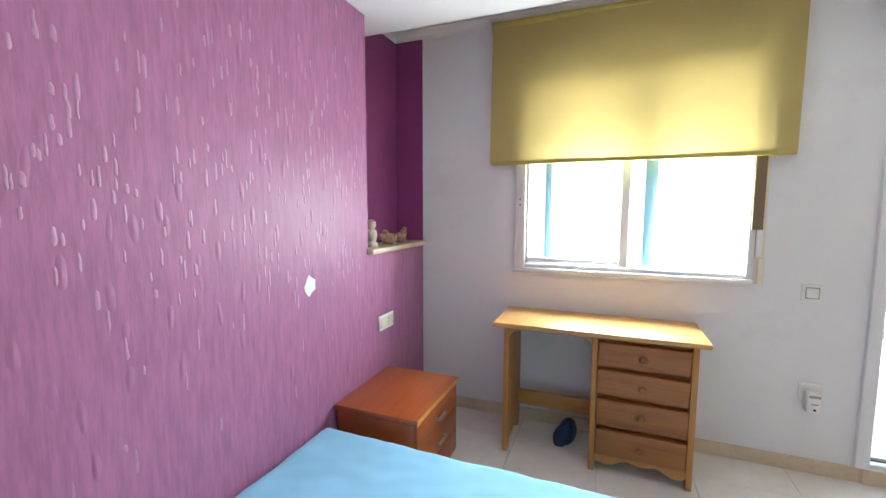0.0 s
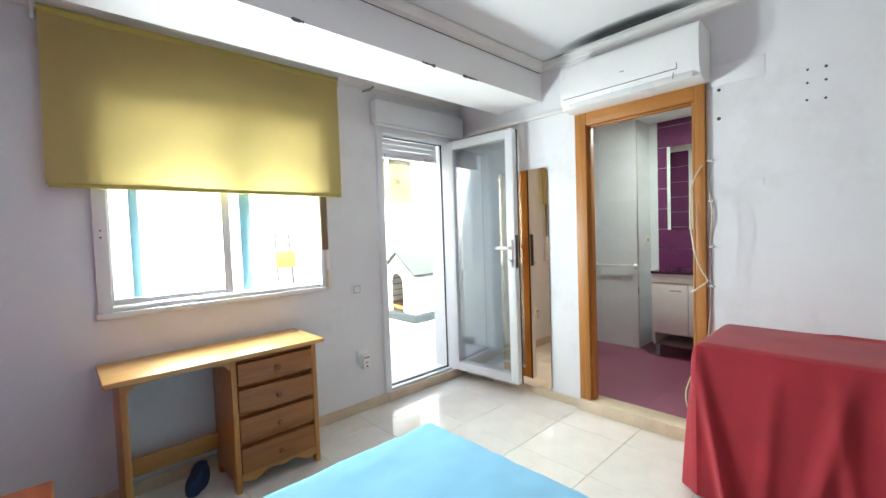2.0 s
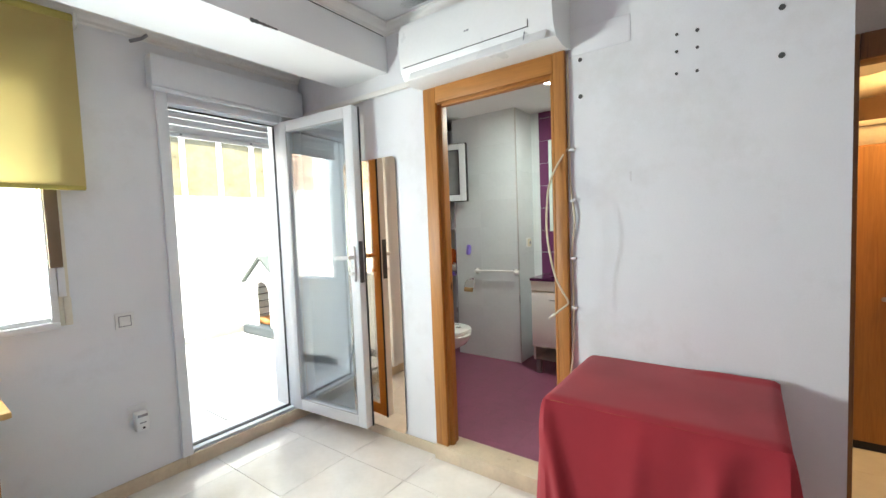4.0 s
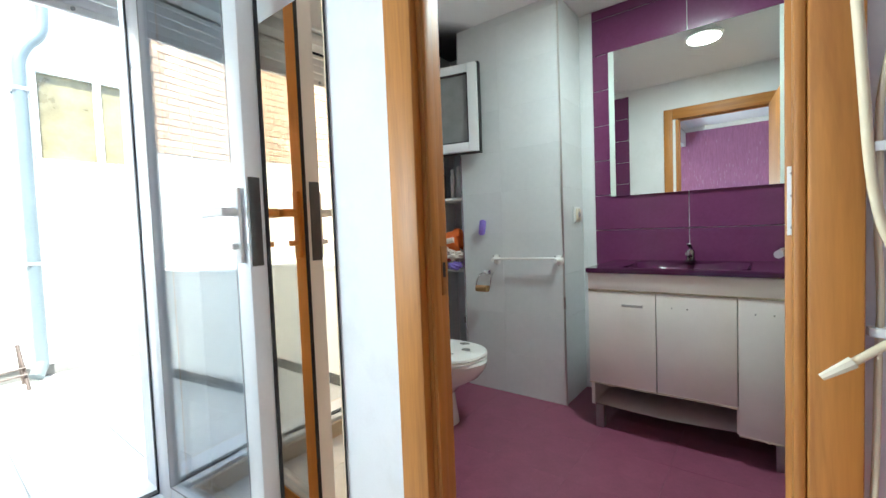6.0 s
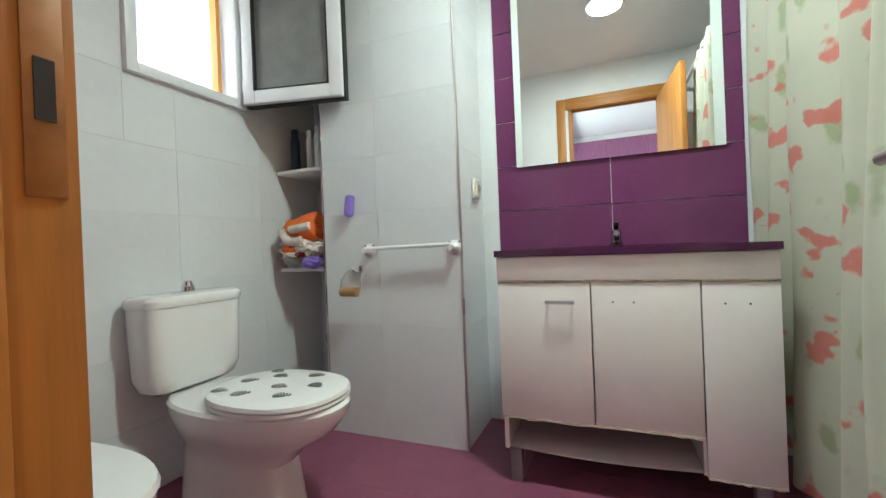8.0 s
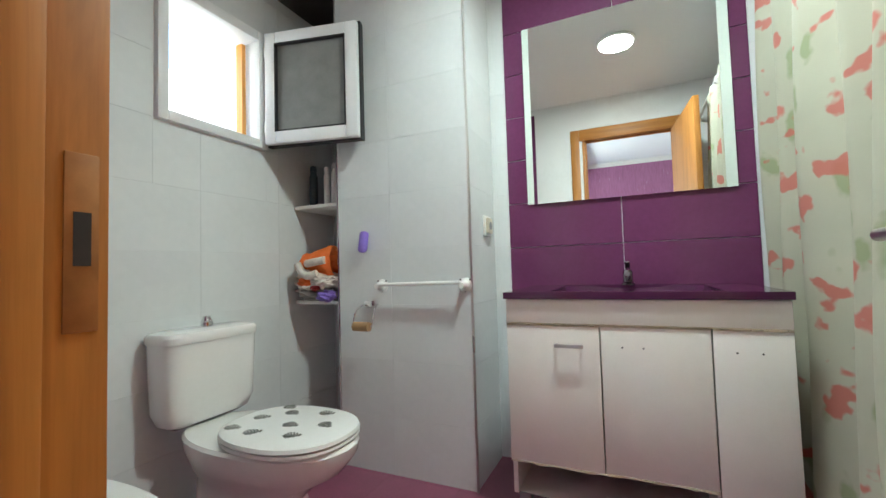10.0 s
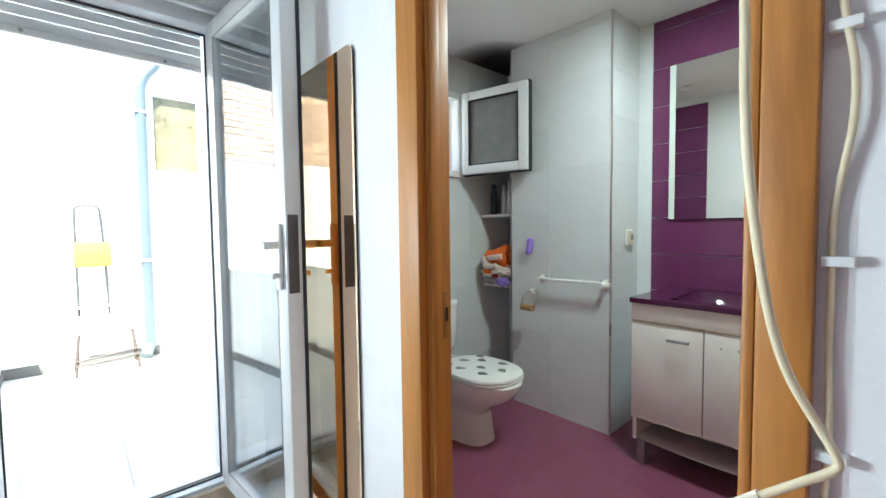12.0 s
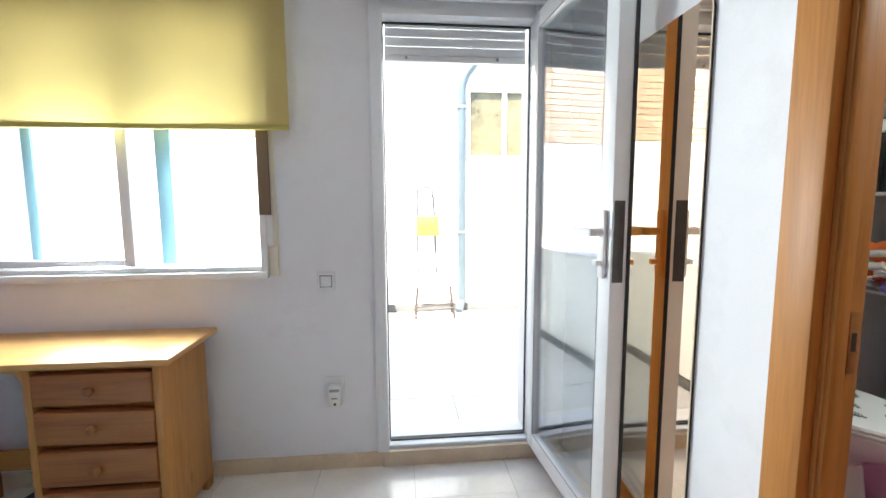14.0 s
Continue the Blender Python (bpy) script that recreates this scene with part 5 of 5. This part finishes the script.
part("pedestal", loft([bowl(BF, 0.115, 0.235, 2.20, 3), bowl(0.06, 0.112, 0.232, 2.20, 3), bowl(0.20, 0.108, 0.22, 2.205, 2.6), bowl(0.255, 0.122, 0.25, 2.18), bowl(0.31, 0.165, 0.30, 2.13),
                       bowl(0.365, 0.184, 0.335, 2.12), bowl(0.395, 0.186, 0.34, 2.12), bowl(0.405, 0.178, 0.33, 2.12)]), CERAMIC, wc)
part("seat", loft([bowl(0.406, 0.180, 0.225, 2.02), bowl(0.412, 0.186, 0.232, 2.02), bowl(0.420, 0.184, 0.23, 2.02)]), PLASTIC, wc)
lid = part("lid", loft([bowl(0.421, 0.180, 0.226, 2.02), bowl(0.427, 0.187, 0.233, 2.02), bowl(0.438, 0.183, 0.229, 2.02), bowl(0.445, 0.165, 0.21, 2.02), bowl(0.448, 0.10, 0.13, 2.02)]), PLASTIC, wc)
for lx, ly, a in ((-0.085, -0.09, 20), (0.02, -0.13, -25), (0.11, -0.06, 15), (-0.02, -0.02, 0), (-0.11, 0.05, 35), (0.07, 0.06, -10), (0.0, 0.13, 30), (0.12, 0.12, -20), (-0.10, 0.15, 10)):
    lb = bmesh.new()
    M = Matrix.Translation((CX + lx, 2.02 + ly, 0.4490 if math.hypot(lx / 0.18, ly / 0.23) < 0.7 else 0.4462)) @ pose(0, 0, 0, 0, 0, a)
    for k in range(6):
        w = 0.024 * math.sin(math.pi * (k + 0.7) / 6.4)
        for s in (-1, 1):
            b = turned(box(0.0012, w, -0.0032, 0.0032, 0, 0.0012), Matrix.Translation((0, -0.027 + k * 0.0095, 0)) @ pose(0, 0, 0, 0, 0, 28 if s > 0 else 152))
            join(lb, b)
    part("leaf_print", turned(lb, M), LEAF_GREY, lid, "grey printed leaf", smooth=False)


def cist(z, g, cy=2.462):
    return oval(CX + 0.013, cy, z, 0.182 + g, 0.083 + g, 36, power=5)


part("cistern", loft([cist(0.405, -0.045), cist(0.42, -0.022), cist(0.46, -0.006), cist(0.60, 0.0), cist(0.705, 0.002)]), CERAMIC, wc)
part("cistern_lid", loft([cist(0.706, 0.006), cist(0.712, 0.008), cist(0.73, 0.008), cist(0.742, 0.0), cist(0.748, -0.03)]), CERAMIC, wc)
part("flush_button", lathe(CX + 0.02, 2.462, [(0.022, 0.748), (0.022, 0.765), (0.018, 0.770), (0.013, 0.785), (0.009, 0.787)], 16), CHROME, wc)
part("bolt", rod((2.941, 2.16, 0.075), (2.936, 2.16, 0.075), 0.006), DARK, wc)
bd = thing("bidet", "white ceramic bidet with a closed plastic lid", "bidet", (2.46, 2.2, BF))


def bid(z, rx, ry, cy, power=2.3):
    return oval(2.515, cy, z, rx, ry, 32, power=power)


part("pedestal", loft([bid(BF, 0.11, 0.23, 2.26, 3), bid(0.20, 0.105, 0.22, 2.26, 2.6), bid(0.26, 0.13, 0.26, 2.22), bid(0.33, 0.172, 0.315, 2.19), bid(0.378, 0.176, 0.325, 2.19)]), CERAMIC, bd)
part("lid", loft([bid(0.380, 0.174, 0.31, 2.18), bid(0.386, 0.181, 0.318, 2.18), bid(0.400, 0.176, 0.312, 2.18), bid(0.408, 0.12, 0.22, 2.18)]), PLASTIC, bd)

# towel bar, paper holder, sponge, socket on the column
tb = thing("towel_bar", "white plastic towel bar on screw plates", "towel bar", (3.60, 1.8, 0.87))
part("bar", rod((3.585, 2.0, 0.878), (3.585, 1.60, 0.884), 0.008, 12), PLASTIC, tb)
for y in (2.0, 1.595):
    p = part("bracket", turned(lathe(0, 0, [(0.030, 0), (0.030, 0.004), (0.020, 0.010), (0.012, 0.03), (0.012, 0.052)], 16), Matrix.Translation((3.6295, y, 0.872)) @ pose(0, 0, 0, 0, -90, 0)), PLASTIC, tb)
    for dy, dz in ((-0.021, 0.021), (0.021, 0.021), (0.0, -0.026)):
        part("screw", rod((3.626, y + dy, 0.872 + dz), (3.6235, y + dy, 0.872 + dz), 0.004, 8), DOT, p)
ph = thing("paper_holder", "chrome paper holder with an empty cardboard roll", "paper holder", (3.61, 2.07, 0.73))
part("plate", box(3.618, 3.6295, 2.045, 2.095, 0.775, 0.805, 0.003), CHROME, ph)
tube("wire", [(3.615, 2.10, 0.785), (3.59, 2.11, 0.775), (3.565, 2.115, 0.74), (3.56, 2.115, 0.70), (3.56, 2.10, 0.693), (3.56, 2.05, 0.693), (3.56, 2.015, 0.695), (3.562, 2.012, 0.73), (3.58, 2.012, 0.78), (3.615, 2.02, 0.79)], 0.004, CHROME, ph)
part("roll", rod((3.56, 2.11, 0.695), (3.56, 2.03, 0.695), 0.021, 18), CARD, ph, "empty brown cardboard roll")
sg = thing("sponge", "violet bath sponge hanging on the tiled column", "sponge", (3.61, 2.09, 1.07))
part("sponge", turned(box(-0.022, 0.022, -0.018, 0.018, -0.05, 0.05, 0.016, 3), Matrix.Translation((3.607, 2.085, 1.075)) @ pose(0, 0, 0, 8, 0, 0)), VIOLET, sg)
s3 = thing("bathroom_socket", "white socket with a hinged cover on the column side", "socket", (3.83, 1.565, 1.12))
part("frame", box(3.79, 3.875, 1.556, 1.5665, 1.085, 1.175, 0.003), PLASTIC, s3)
part("cover", box(3.80, 3.865, 1.545, 1.5555, 1.095, 1.165, 0.004), CREAM_PLASTIC, s3)
part("outlet", rod((3.835, 1.5455, 1.13), (3.835, 1.5435, 1.13), 0.018, 16), GREY_METAL, s3)

# alcove shelves
for z, nm in ((1.285, "alcove shelf with bottles"), (0.80, "alcove shelf with a bag of cloths")):
    s = thing("alcove_shelf", "white tiled " + nm, "shelf", (3.8, 2.4, z))
    part("board", box(3.66, 3.978, 2.246, 2.549, z - 0.018, z, 0.003), PLASTIC, s)


def bottle(x, y, z, r, h, m, label, neck=0.4):
    t = thing("bottle", label, "bottle", (x, y, z), "bottles on the alcove shelf")
    part("body", lathe(x, y, [(r * 0.9, z + 0.001), (r, z + 0.008), (r, z + h * 0.72), (r * 0.8, z + h * 0.80), (r * neck, z + h * 0.84), (r * neck, z + h * 0.86)], 18), m, t)
    part("cap", lathe(x, y, [(r * 0.8, z + h * 0.861), (r * 0.8, z + h * 0.96), (r * 0.6, z + h)], 18), m, t)


bottle(3.72, 2.475, 1.285, 0.022, 0.215, NAVY, "dark teal spray bottle on the alcove shelf", 0.7)
bottle(3.72, 2.385, 1.285, 0.016, 0.20, PLASTIC, "slim white bottle on the alcove shelf", 0.6)
bottle(3.72, 2.335, 1.285, 0.018, 0.215, PLASTIC, "slim white spray can on the alcove shelf", 0.6)
bottle(3.74, 2.28, 1.285, 0.020, 0.10, RED_CAN, "short red can on the alcove shelf", 0.7)


def crumpled(name, c, s, m, parent, seed, amp=0.3):
    bm = bmesh.new()
    bmesh.ops.create_icosphere(bm, subdivisions=4, radius=1)
    for v in bm.verts:
        k = 1 + amp * noise.noise(v.co * 2.1 + Vector((seed, 0, 0))) + amp * 0.45 * noise.noise(v.co * 5.5 + Vector((0, seed, 0)))
        v.co *= k
    return part(name, turned(bm, Matrix.Translation(c) @ Matrix.Diagonal((*s, 1))), m, parent)


cbg = thing("bag_of_cloths", "crumpled white and orange bag of cloths stuffed on the shelf", "bag", (3.72, 2.38, 0.80))
crumpled("grey_fold", (3.69, 2.40, 0.838), (0.085, 0.135, 0.040), GREY_BAG, cbg, 8, 0.4)
crumpled("violet_cloth", (3.63, 2.325, 0.828), (0.035, 0.055, 0.028), VIOLET, cbg, 21, 0.4)
for c, size, seed in (((3.67, 2.43, 0.875), (0.085, 0.085, 0.038), 3), ((3.66, 2.34, 0.895), (0.075, 0.085, 0.040), 5), ((3.67, 2.44, 0.930), (0.070, 0.070, 0.035), 7)):
    crumpled("bag", c, size, BAG, cbg, seed, 0.45)
crumpled("red_print", (3.605, 2.435, 0.893), (0.022, 0.040, 0.022), ORANGE, cbg, 15, 0.4)
crumpled("red_print", (3.61, 2.375, 0.865), (0.018, 0.026, 0.014), RED_CAN, cbg, 17, 0.4)
part("orange_cloth", sheet(24, 16, lambda u, v: (3.640 - 0.03 * math.sin(v * 3) + 0.012 * noise.noise((u * 4, v * 3, 2)), 2.285 + 0.195 * u + 0.01 * noise.noise((v * 4, u * 2, 7)), 0.925 + 0.145 * v - 0.04 * u * v + 0.01 * noise.noise((u * 5, 1, 3)))), ORANGE, cbg)
crumpled("orange_cloth", (3.735, 2.37, 0.99), (0.085, 0.10, 0.075), ORANGE, cbg, 12, 0.25)
tube("roll", [(3.60, 2.475, 0.985), (3.595, 2.455, 0.955), (3.59, 2.42, 0.925), (3.592, 2.385, 0.925), (3.60, 2.355, 0.938)], 0.019, BAG, cbg)
tube("roll", [(3.60, 2.42, 0.985), (3.60, 2.37, 0.992), (3.605, 2.31, 1.0)], 0.019, BAG, cbg)
jar = thing("cup", "small clear plastic cup behind the toilet", "cup", (3.68, 2.29, BF))
part("cup", lathe(3.72, 2.30, [(0.02, 0.42), (0.024, 0.43), (0.028, 0.47)], 14), GREY_BAG, jar)
part("pole", rod((3.72, 2.30, BF), (3.72, 2.30, 0.42), 0.008), PLASTIC, jar)

# shower curtain on a rail
cr = thing("shower_curtain", "pale plastic shower curtain printed with coral and green shapes", "curtain", (3.2, 0.42, 0.1))


def curtain_at(u, v):
    x = 3.955 - u * 1.15
    fold = math.sin(u * 37 + 1.9 * math.sin(u * 8) + 0.7 * v) * (0.034 + 0.022 * v) + 0.03 * noise.noise((u * 6, v * 1.6, 3))
    y = 0.455 + fold + 0.05 * u * v
    return (x, y, 1.99 - v * 1.86)


part("cloth", sheet(220, 30, curtain_at), CURTAIN, cr)
for k in range(9):
    x = 3.93 - k * 0.135
    part("ring", rod((x - 0.003, 0.455, 2.02), (x + 0.003, 0.455, 2.02), 0.022, 14), PLASTIC, cr)
rl = thing("curtain_rail", "white shower curtain rail across the bathroom", "curtain rail", (3.1, 0.455, 2.03))
part("rail", rod((2.197, 0.455, 2.03), (3.979, 0.455, 2.03), 0.011, 14), PLASTIC, rl)
for x in (2.203, 3.970):
    part("flange", rod((x - 0.006, 0.455, 2.03), (x + 0.006, 0.455, 2.03), 0.028, 18), PLASTIC, rl)
cl = thing("ceiling_lamp", "round white flush ceiling lamp, switched on", "lamp", (3.12, 1.0, 2.33))
part("rim", lathe(3.12, 1.0, [(0.115, 2.329), (0.115, 2.318), (0.105, 2.312), (0.098, 2.315)], 32), PLASTIC, cl)
part("diffuser", lathe(3.12, 1.0, [(0.096, 2.3145), (0.096, 2.310), (0.05, 2.3085)], 32), LED, cl)
for x, y in ((2.62, 1.75), (2.75, 2.1)):
    v = thing("ceiling_spot", "small unlit round ceiling fitting", "lamp", (x, y, 2.33), "unlit ceiling fittings")
    part("rim", lathe(x, y, [(0.045, 2.329), (0.045, 2.321), (0.036, 2.317), (0.03, 2.325)], 20), PLASTIC, v)

# ---------- patio ----------
ROOM = Vector((0, 0, 0))
pw = slab("wall_patio_back", "y", 5.45, 5.70, (-2.8, 4.6, -0.2, 3.5), [(2.07, 3.97, 1.75, 2.55), (-1.35, 0.72, 1.98, 3.5)], PATIO_WHITE, "white rendered patio wall in full daylight")
wb = slab("wall_patio_brick", "y", 5.452, 5.70, (-1.35, 0.72, 1.98, 3.5), [], MORTAR, "upper patio wall of salmon bricks")
slab("wall_patio_divider", "x", 0.86, 0.99, (2.80, 5.45, -0.2, 0.80), [], PATIO_WHITE, "low white rendered wall dividing the patio")
tagged(part("coping", box(0.84, 1.01, 2.801, 5.449, 0.801, 0.832, 0.006), PATIO_WHITE), "thin white coping on the low patio wall", "coping", kind="structure")
tagged(part("trim_divider_base", box(0.991, 1.003, 2.802, 5.43, PF, 0.045, 0.003), PATIO_BASE), "grey cement band along the low wall", "trim", kind="structure")
slab("wall_patio_west", "x", -3.0, -2.8, (2.80, 5.70, -0.2, 3.0), [], PATIO_WHITE, "white rendered side wall of the patio")
slab("wall_patio_east", "x", 4.6, 4.8, (2.80, 5.70, -0.2, 3.0), [], PATIO_WHITE, "white rendered side wall of the patio")
slab("wall_house_west", "y", 2.70, 2.80, (-3.0, -1.6, -0.2, 2.75), [], PATIO_WHITE, "white rendered outer wall of the house")
slab("wall_house_east", "y", 2.70, 2.80, (4.2, 4.8, -0.2, 2.75), [], PATIO_WHITE, "white rendered outer wall of the house")
tagged(part("trim_patio_base", box(-2.8, 4.6, 5.435, 5.4495, PF, 0.06, 0.003), PATIO_BASE), "grey cement band along the patio wall", "trim", kind="structure")
w3 = thing("window_3", "white framed window with aged ochre panes in the patio wall", "window", (3.0, 5.5, 1.75), kind="structure")
f = box(2.07, 2.11, 5.44, 5.52, 1.75, 2.549, 0.004)
for x in (2.51, 2.95, 3.39, 3.93):
    box(x - 0.025, x + 0.025 if x < 3.9 else 3.969, 5.44, 5.52, 1.75, 2.549, 0.004, bm=f)
for a, b in ((2.11, 2.485), (2.535, 2.925), (2.975, 3.365), (3.415, 3.905)):
    box(a, b, 5.44, 5.52, 1.75, 1.79, 0.004, bm=f)
    box(a, b, 5.44, 5.52, 2.51, 2.549, 0.004, bm=f)
    part("pane", box(a, b, 5.485, 5.495, 1.79, 2.51), OCHRE_GLASS, w3, smooth=False)
part("window_frame", f, UPVC, w3)
dp = thing("drain_pipe", "grey plastic drain pipe fixed to the patio wall", "pipe", (2.0, 5.38, PF))
tube("pipe", [(2.0, 5.37, PF + 0.12), (2.0, 5.37, 0.5), (2.0, 5.37, 1.2), (2.0, 5.37, 2.0), (2.0, 5.37, 2.45), (2.0, 5.37, 2.55), (2.05, 5.37, 2.68), (2.14, 5.37, 2.78), (2.17, 5.37, 2.9), (2.17, 5.37, 3.45)], 0.045, PIPE, dp)
part("elbow", rod((2.0, 5.37, PF + 0.13), (1.95, 5.30, PF + 0.04), 0.048, 16), PIPE, dp)
for z in (0.9, 2.3):
    part("bracket", box(1.945, 2.055, 5.325, 5.4495, z, z + 0.03, 0.004), GREY_METAL, dp)
st = thing("step_stool", "tall folding step stool with worn wooden step against the wall", "step stool", (1.6, 5.2, PF))
tube("hoop", [(1.49, 5.33, 0.45), (1.49, 5.36, 0.9), (1.49, 5.39, 1.36), (1.50, 5.395, 1.42), (1.58, 5.395, 1.43), (1.66, 5.395, 1.42), (1.67, 5.39, 1.36), (1.69, 5.36, 0.9), (1.70, 5.33, 0.45)], 0.011, DARK_STEEL, st)
part("step", box(1.475, 1.735, 5.335, 5.36, 0.88, 1.10, 0.006), STEP_WOOD, st, "worn plywood step")
for z in (0.52, 0.30):
    part("rung", box(1.47, 1.86, 5.28, 5.33, z, z + 0.018, 0.004), PLASTIC, st)
for x, s in ((1.45, 0), (1.88, 1)):
    part("leg", rod((x + (0.03 if s == 0 else -0.03), 5.22, 0.30), (x, 5.08, PF), 0.012, 10), RUST, st)
    part("leg", rod((x + (0.03 if s == 0 else -0.03), 5.24, 0.30), (x, 5.33, PF), 0.012, 10), RUST, st)
part("brace", rod((1.455, 5.12, 0.10), (1.875, 5.12, 0.14), 0.009), RUST, st)
part("brace", rod((1.455, 5.10, 0.06), (1.875, 5.10, 0.09), 0.009), RUST, st)
wtap = thing("garden_tap", "small brass and steel garden tap on the patio wall", "tap", (4.25, 5.4, 1.25))
part("body", rod((4.25, 5.4495, 1.25), (4.25, 5.33, 1.25), 0.016, 12), GREY_METAL, wtap)
part("spout", rod((4.25, 5.35, 1.25), (4.13, 5.29, 1.19), 0.014, 12), GREY_METAL, wtap)
part("handle", box(4.18, 4.34, 5.355, 5.375, 1.285, 1.30, 0.004), GREY_METAL, wtap)

# kennel, its gabled front to -x
kn = thing("kennel", "white resin dog kennel with grey-green roof and arched doorway", "kennel", (3.6, 5.0, PF))
kb = part("base", box(3.07, 4.10, 4.47, 5.37, PF, 0.09, 0.015), DOG_BASE, kn, "dark slate resin base")
fb = bmesh.new()
box(3.12, 3.16, 4.50, 4.79, 0.0905, 0.655, 0.003, bm=fb)
box(3.12, 3.16, 5.11, 5.34, 0.0905, 0.655, 0.003, bm=fb)
top = [(4.79, 0.53)] + [(4.95 - 0.16 * math.cos(radians(a)), 0.53 + 0.15 * math.sin(radians(a))) for a in range(15, 180, 15)] + [(5.11, 0.53), (5.11, 0.655), (5.34, 0.655), (4.92, 0.97), (4.50, 0.655), (4.79, 0.655)]
loft([[(x, y, z) for y, z in top] for x in (3.12, 3.16)], fb)
part("front", fb, DOG_WALL, kn, smooth=False)
part("back", box(4.02, 4.05, 4.52, 5.32, 0.0905, 0.70), DOG_WALL, kn)
for y in (4.50, 5.31):
    for k in range(6):
        part("board", box(3.161, 4.019, y, y + 0.03, 0.092 + k * 0.094, 0.176 + k * 0.094, 0.012), DOG_WALL, kn)
for y in (4.515, 5.325):
    part("lining", box(3.162, 4.018, y, y + 0.008, 0.091, 0.655), DOG_ROOF, kn)
for s in (-1, 1):
    part("roof", turned(box(-0.51, 0.51, -0.28, 0.28, -0.018, 0.018, 0.008), Matrix.Translation((3.59, 4.92 + s * 0.225, 0.832)) @ pose(0, 0, 0, -s * 37, 0, 0)), DOG_ROOF, kn)
part("bedding", box(3.2, 3.9, 4.56, 5.28, 0.091, 0.16, 0.02), STRAW, kn, "orange bedding inside")

# ---------- tiles and bricks ----------
tiles("tile", floor, "+z", FL - 0.006, (-1.135, 2.125, -2.75, 2.556), (0.45, 0.45), MARBLE, start=(0.02, 0.05), gap=0.002, bevel=0.0008)
tiles("tile", floor, "+z", FL - 0.006, (2.125, 4.1, -2.75, -0.365), (0.45, 0.45), MARBLE, start=(0.02, 0.05), gap=0.002, bevel=0.0008)
tiles("tile", bath_floor, "+z", BF - 0.006, (2.24, 3.98, -0.245, 2.556), (0.33, 0.33), FLOOR_PURPLE, start=(2.30, 0.0), gap=0.0006, bevel=0.0002)
tiles("tile", patio_floor, "+z", PF - 0.006, (-2.8, 4.6, 2.80, 5.45), (0.41, 0.41), PATIO_FLOOR, start=(0.0, 2.8), gap=0.005)
tiles("tile", wall_be, "-x", 3.98, (0.512, 1.495, 0.4, 2.33), (0.4985, 0.2085), TILE_PURPLE, start=(0.4975, 0.396), gap=0.003)
tiles("tile", wall_be, "-x", 3.98, (-0.245, 0.510, BF, 2.33), (0.41, 0.25), TILE_WHITE, start=(0.510, 0.03), gap=0.0007, thick=0.0018, bevel=0.0002)
tiles("tile", wall_be, "-x", 3.98, (1.497, 1.573, BF, 2.33), (0.41, 0.25), TILE_WHITE, start=(1.14, 0.03), gap=0.0007, thick=0.0018, bevel=0.0002)
tiles("tile", wall_be, "-x", 3.98, (2.246, 2.55, BF, 2.33), (0.41, 0.25), TILE_WHITE, start=(2.14, 0.03), gap=0.0007, thick=0.0018, bevel=0.0002)
tiles("tile", col, "-x", 3.6362, (1.573, 2.245, BF, 2.33), (0.41, 0.25), TILE_WHITE, start=(1.545, 0.03), gap=0.0007, thick=0.0018, bevel=0.0002)
tiles("tile", col, "-y", 1.573, (3.643, 3.974, BF, 2.33), (0.41, 0.25), TILE_WHITE, start=(3.573, 0.03), gap=0.0007, thick=0.0018, bevel=0.0002)
tiles("tile", wall_north, "-y", 2.556, (2.197, 3.974, BF, 2.33), (0.41, 0.25), TILE_WHITE, start=(2.33, 0.03), gap=0.0007, thick=0.0018, bevel=0.0002, holes=[(2.963, 3.483, 1.522, 2.092)])
tiles("tile", wall_east, "+x", 2.195, (1.71, 2.55, BF, 2.29), (0.50, 0.2085), TILE_PURPLE, start=(1.71, 0.40), gap=0.003)
tiles("brick", wb, "-y", 5.452, (-1.35, 0.72, 1.98, 3.5), (0.25, 0.075), BRICK, stagger=0.5, gap=0.012, thick=0.012, bevel=0.003, rng=random.Random(2))
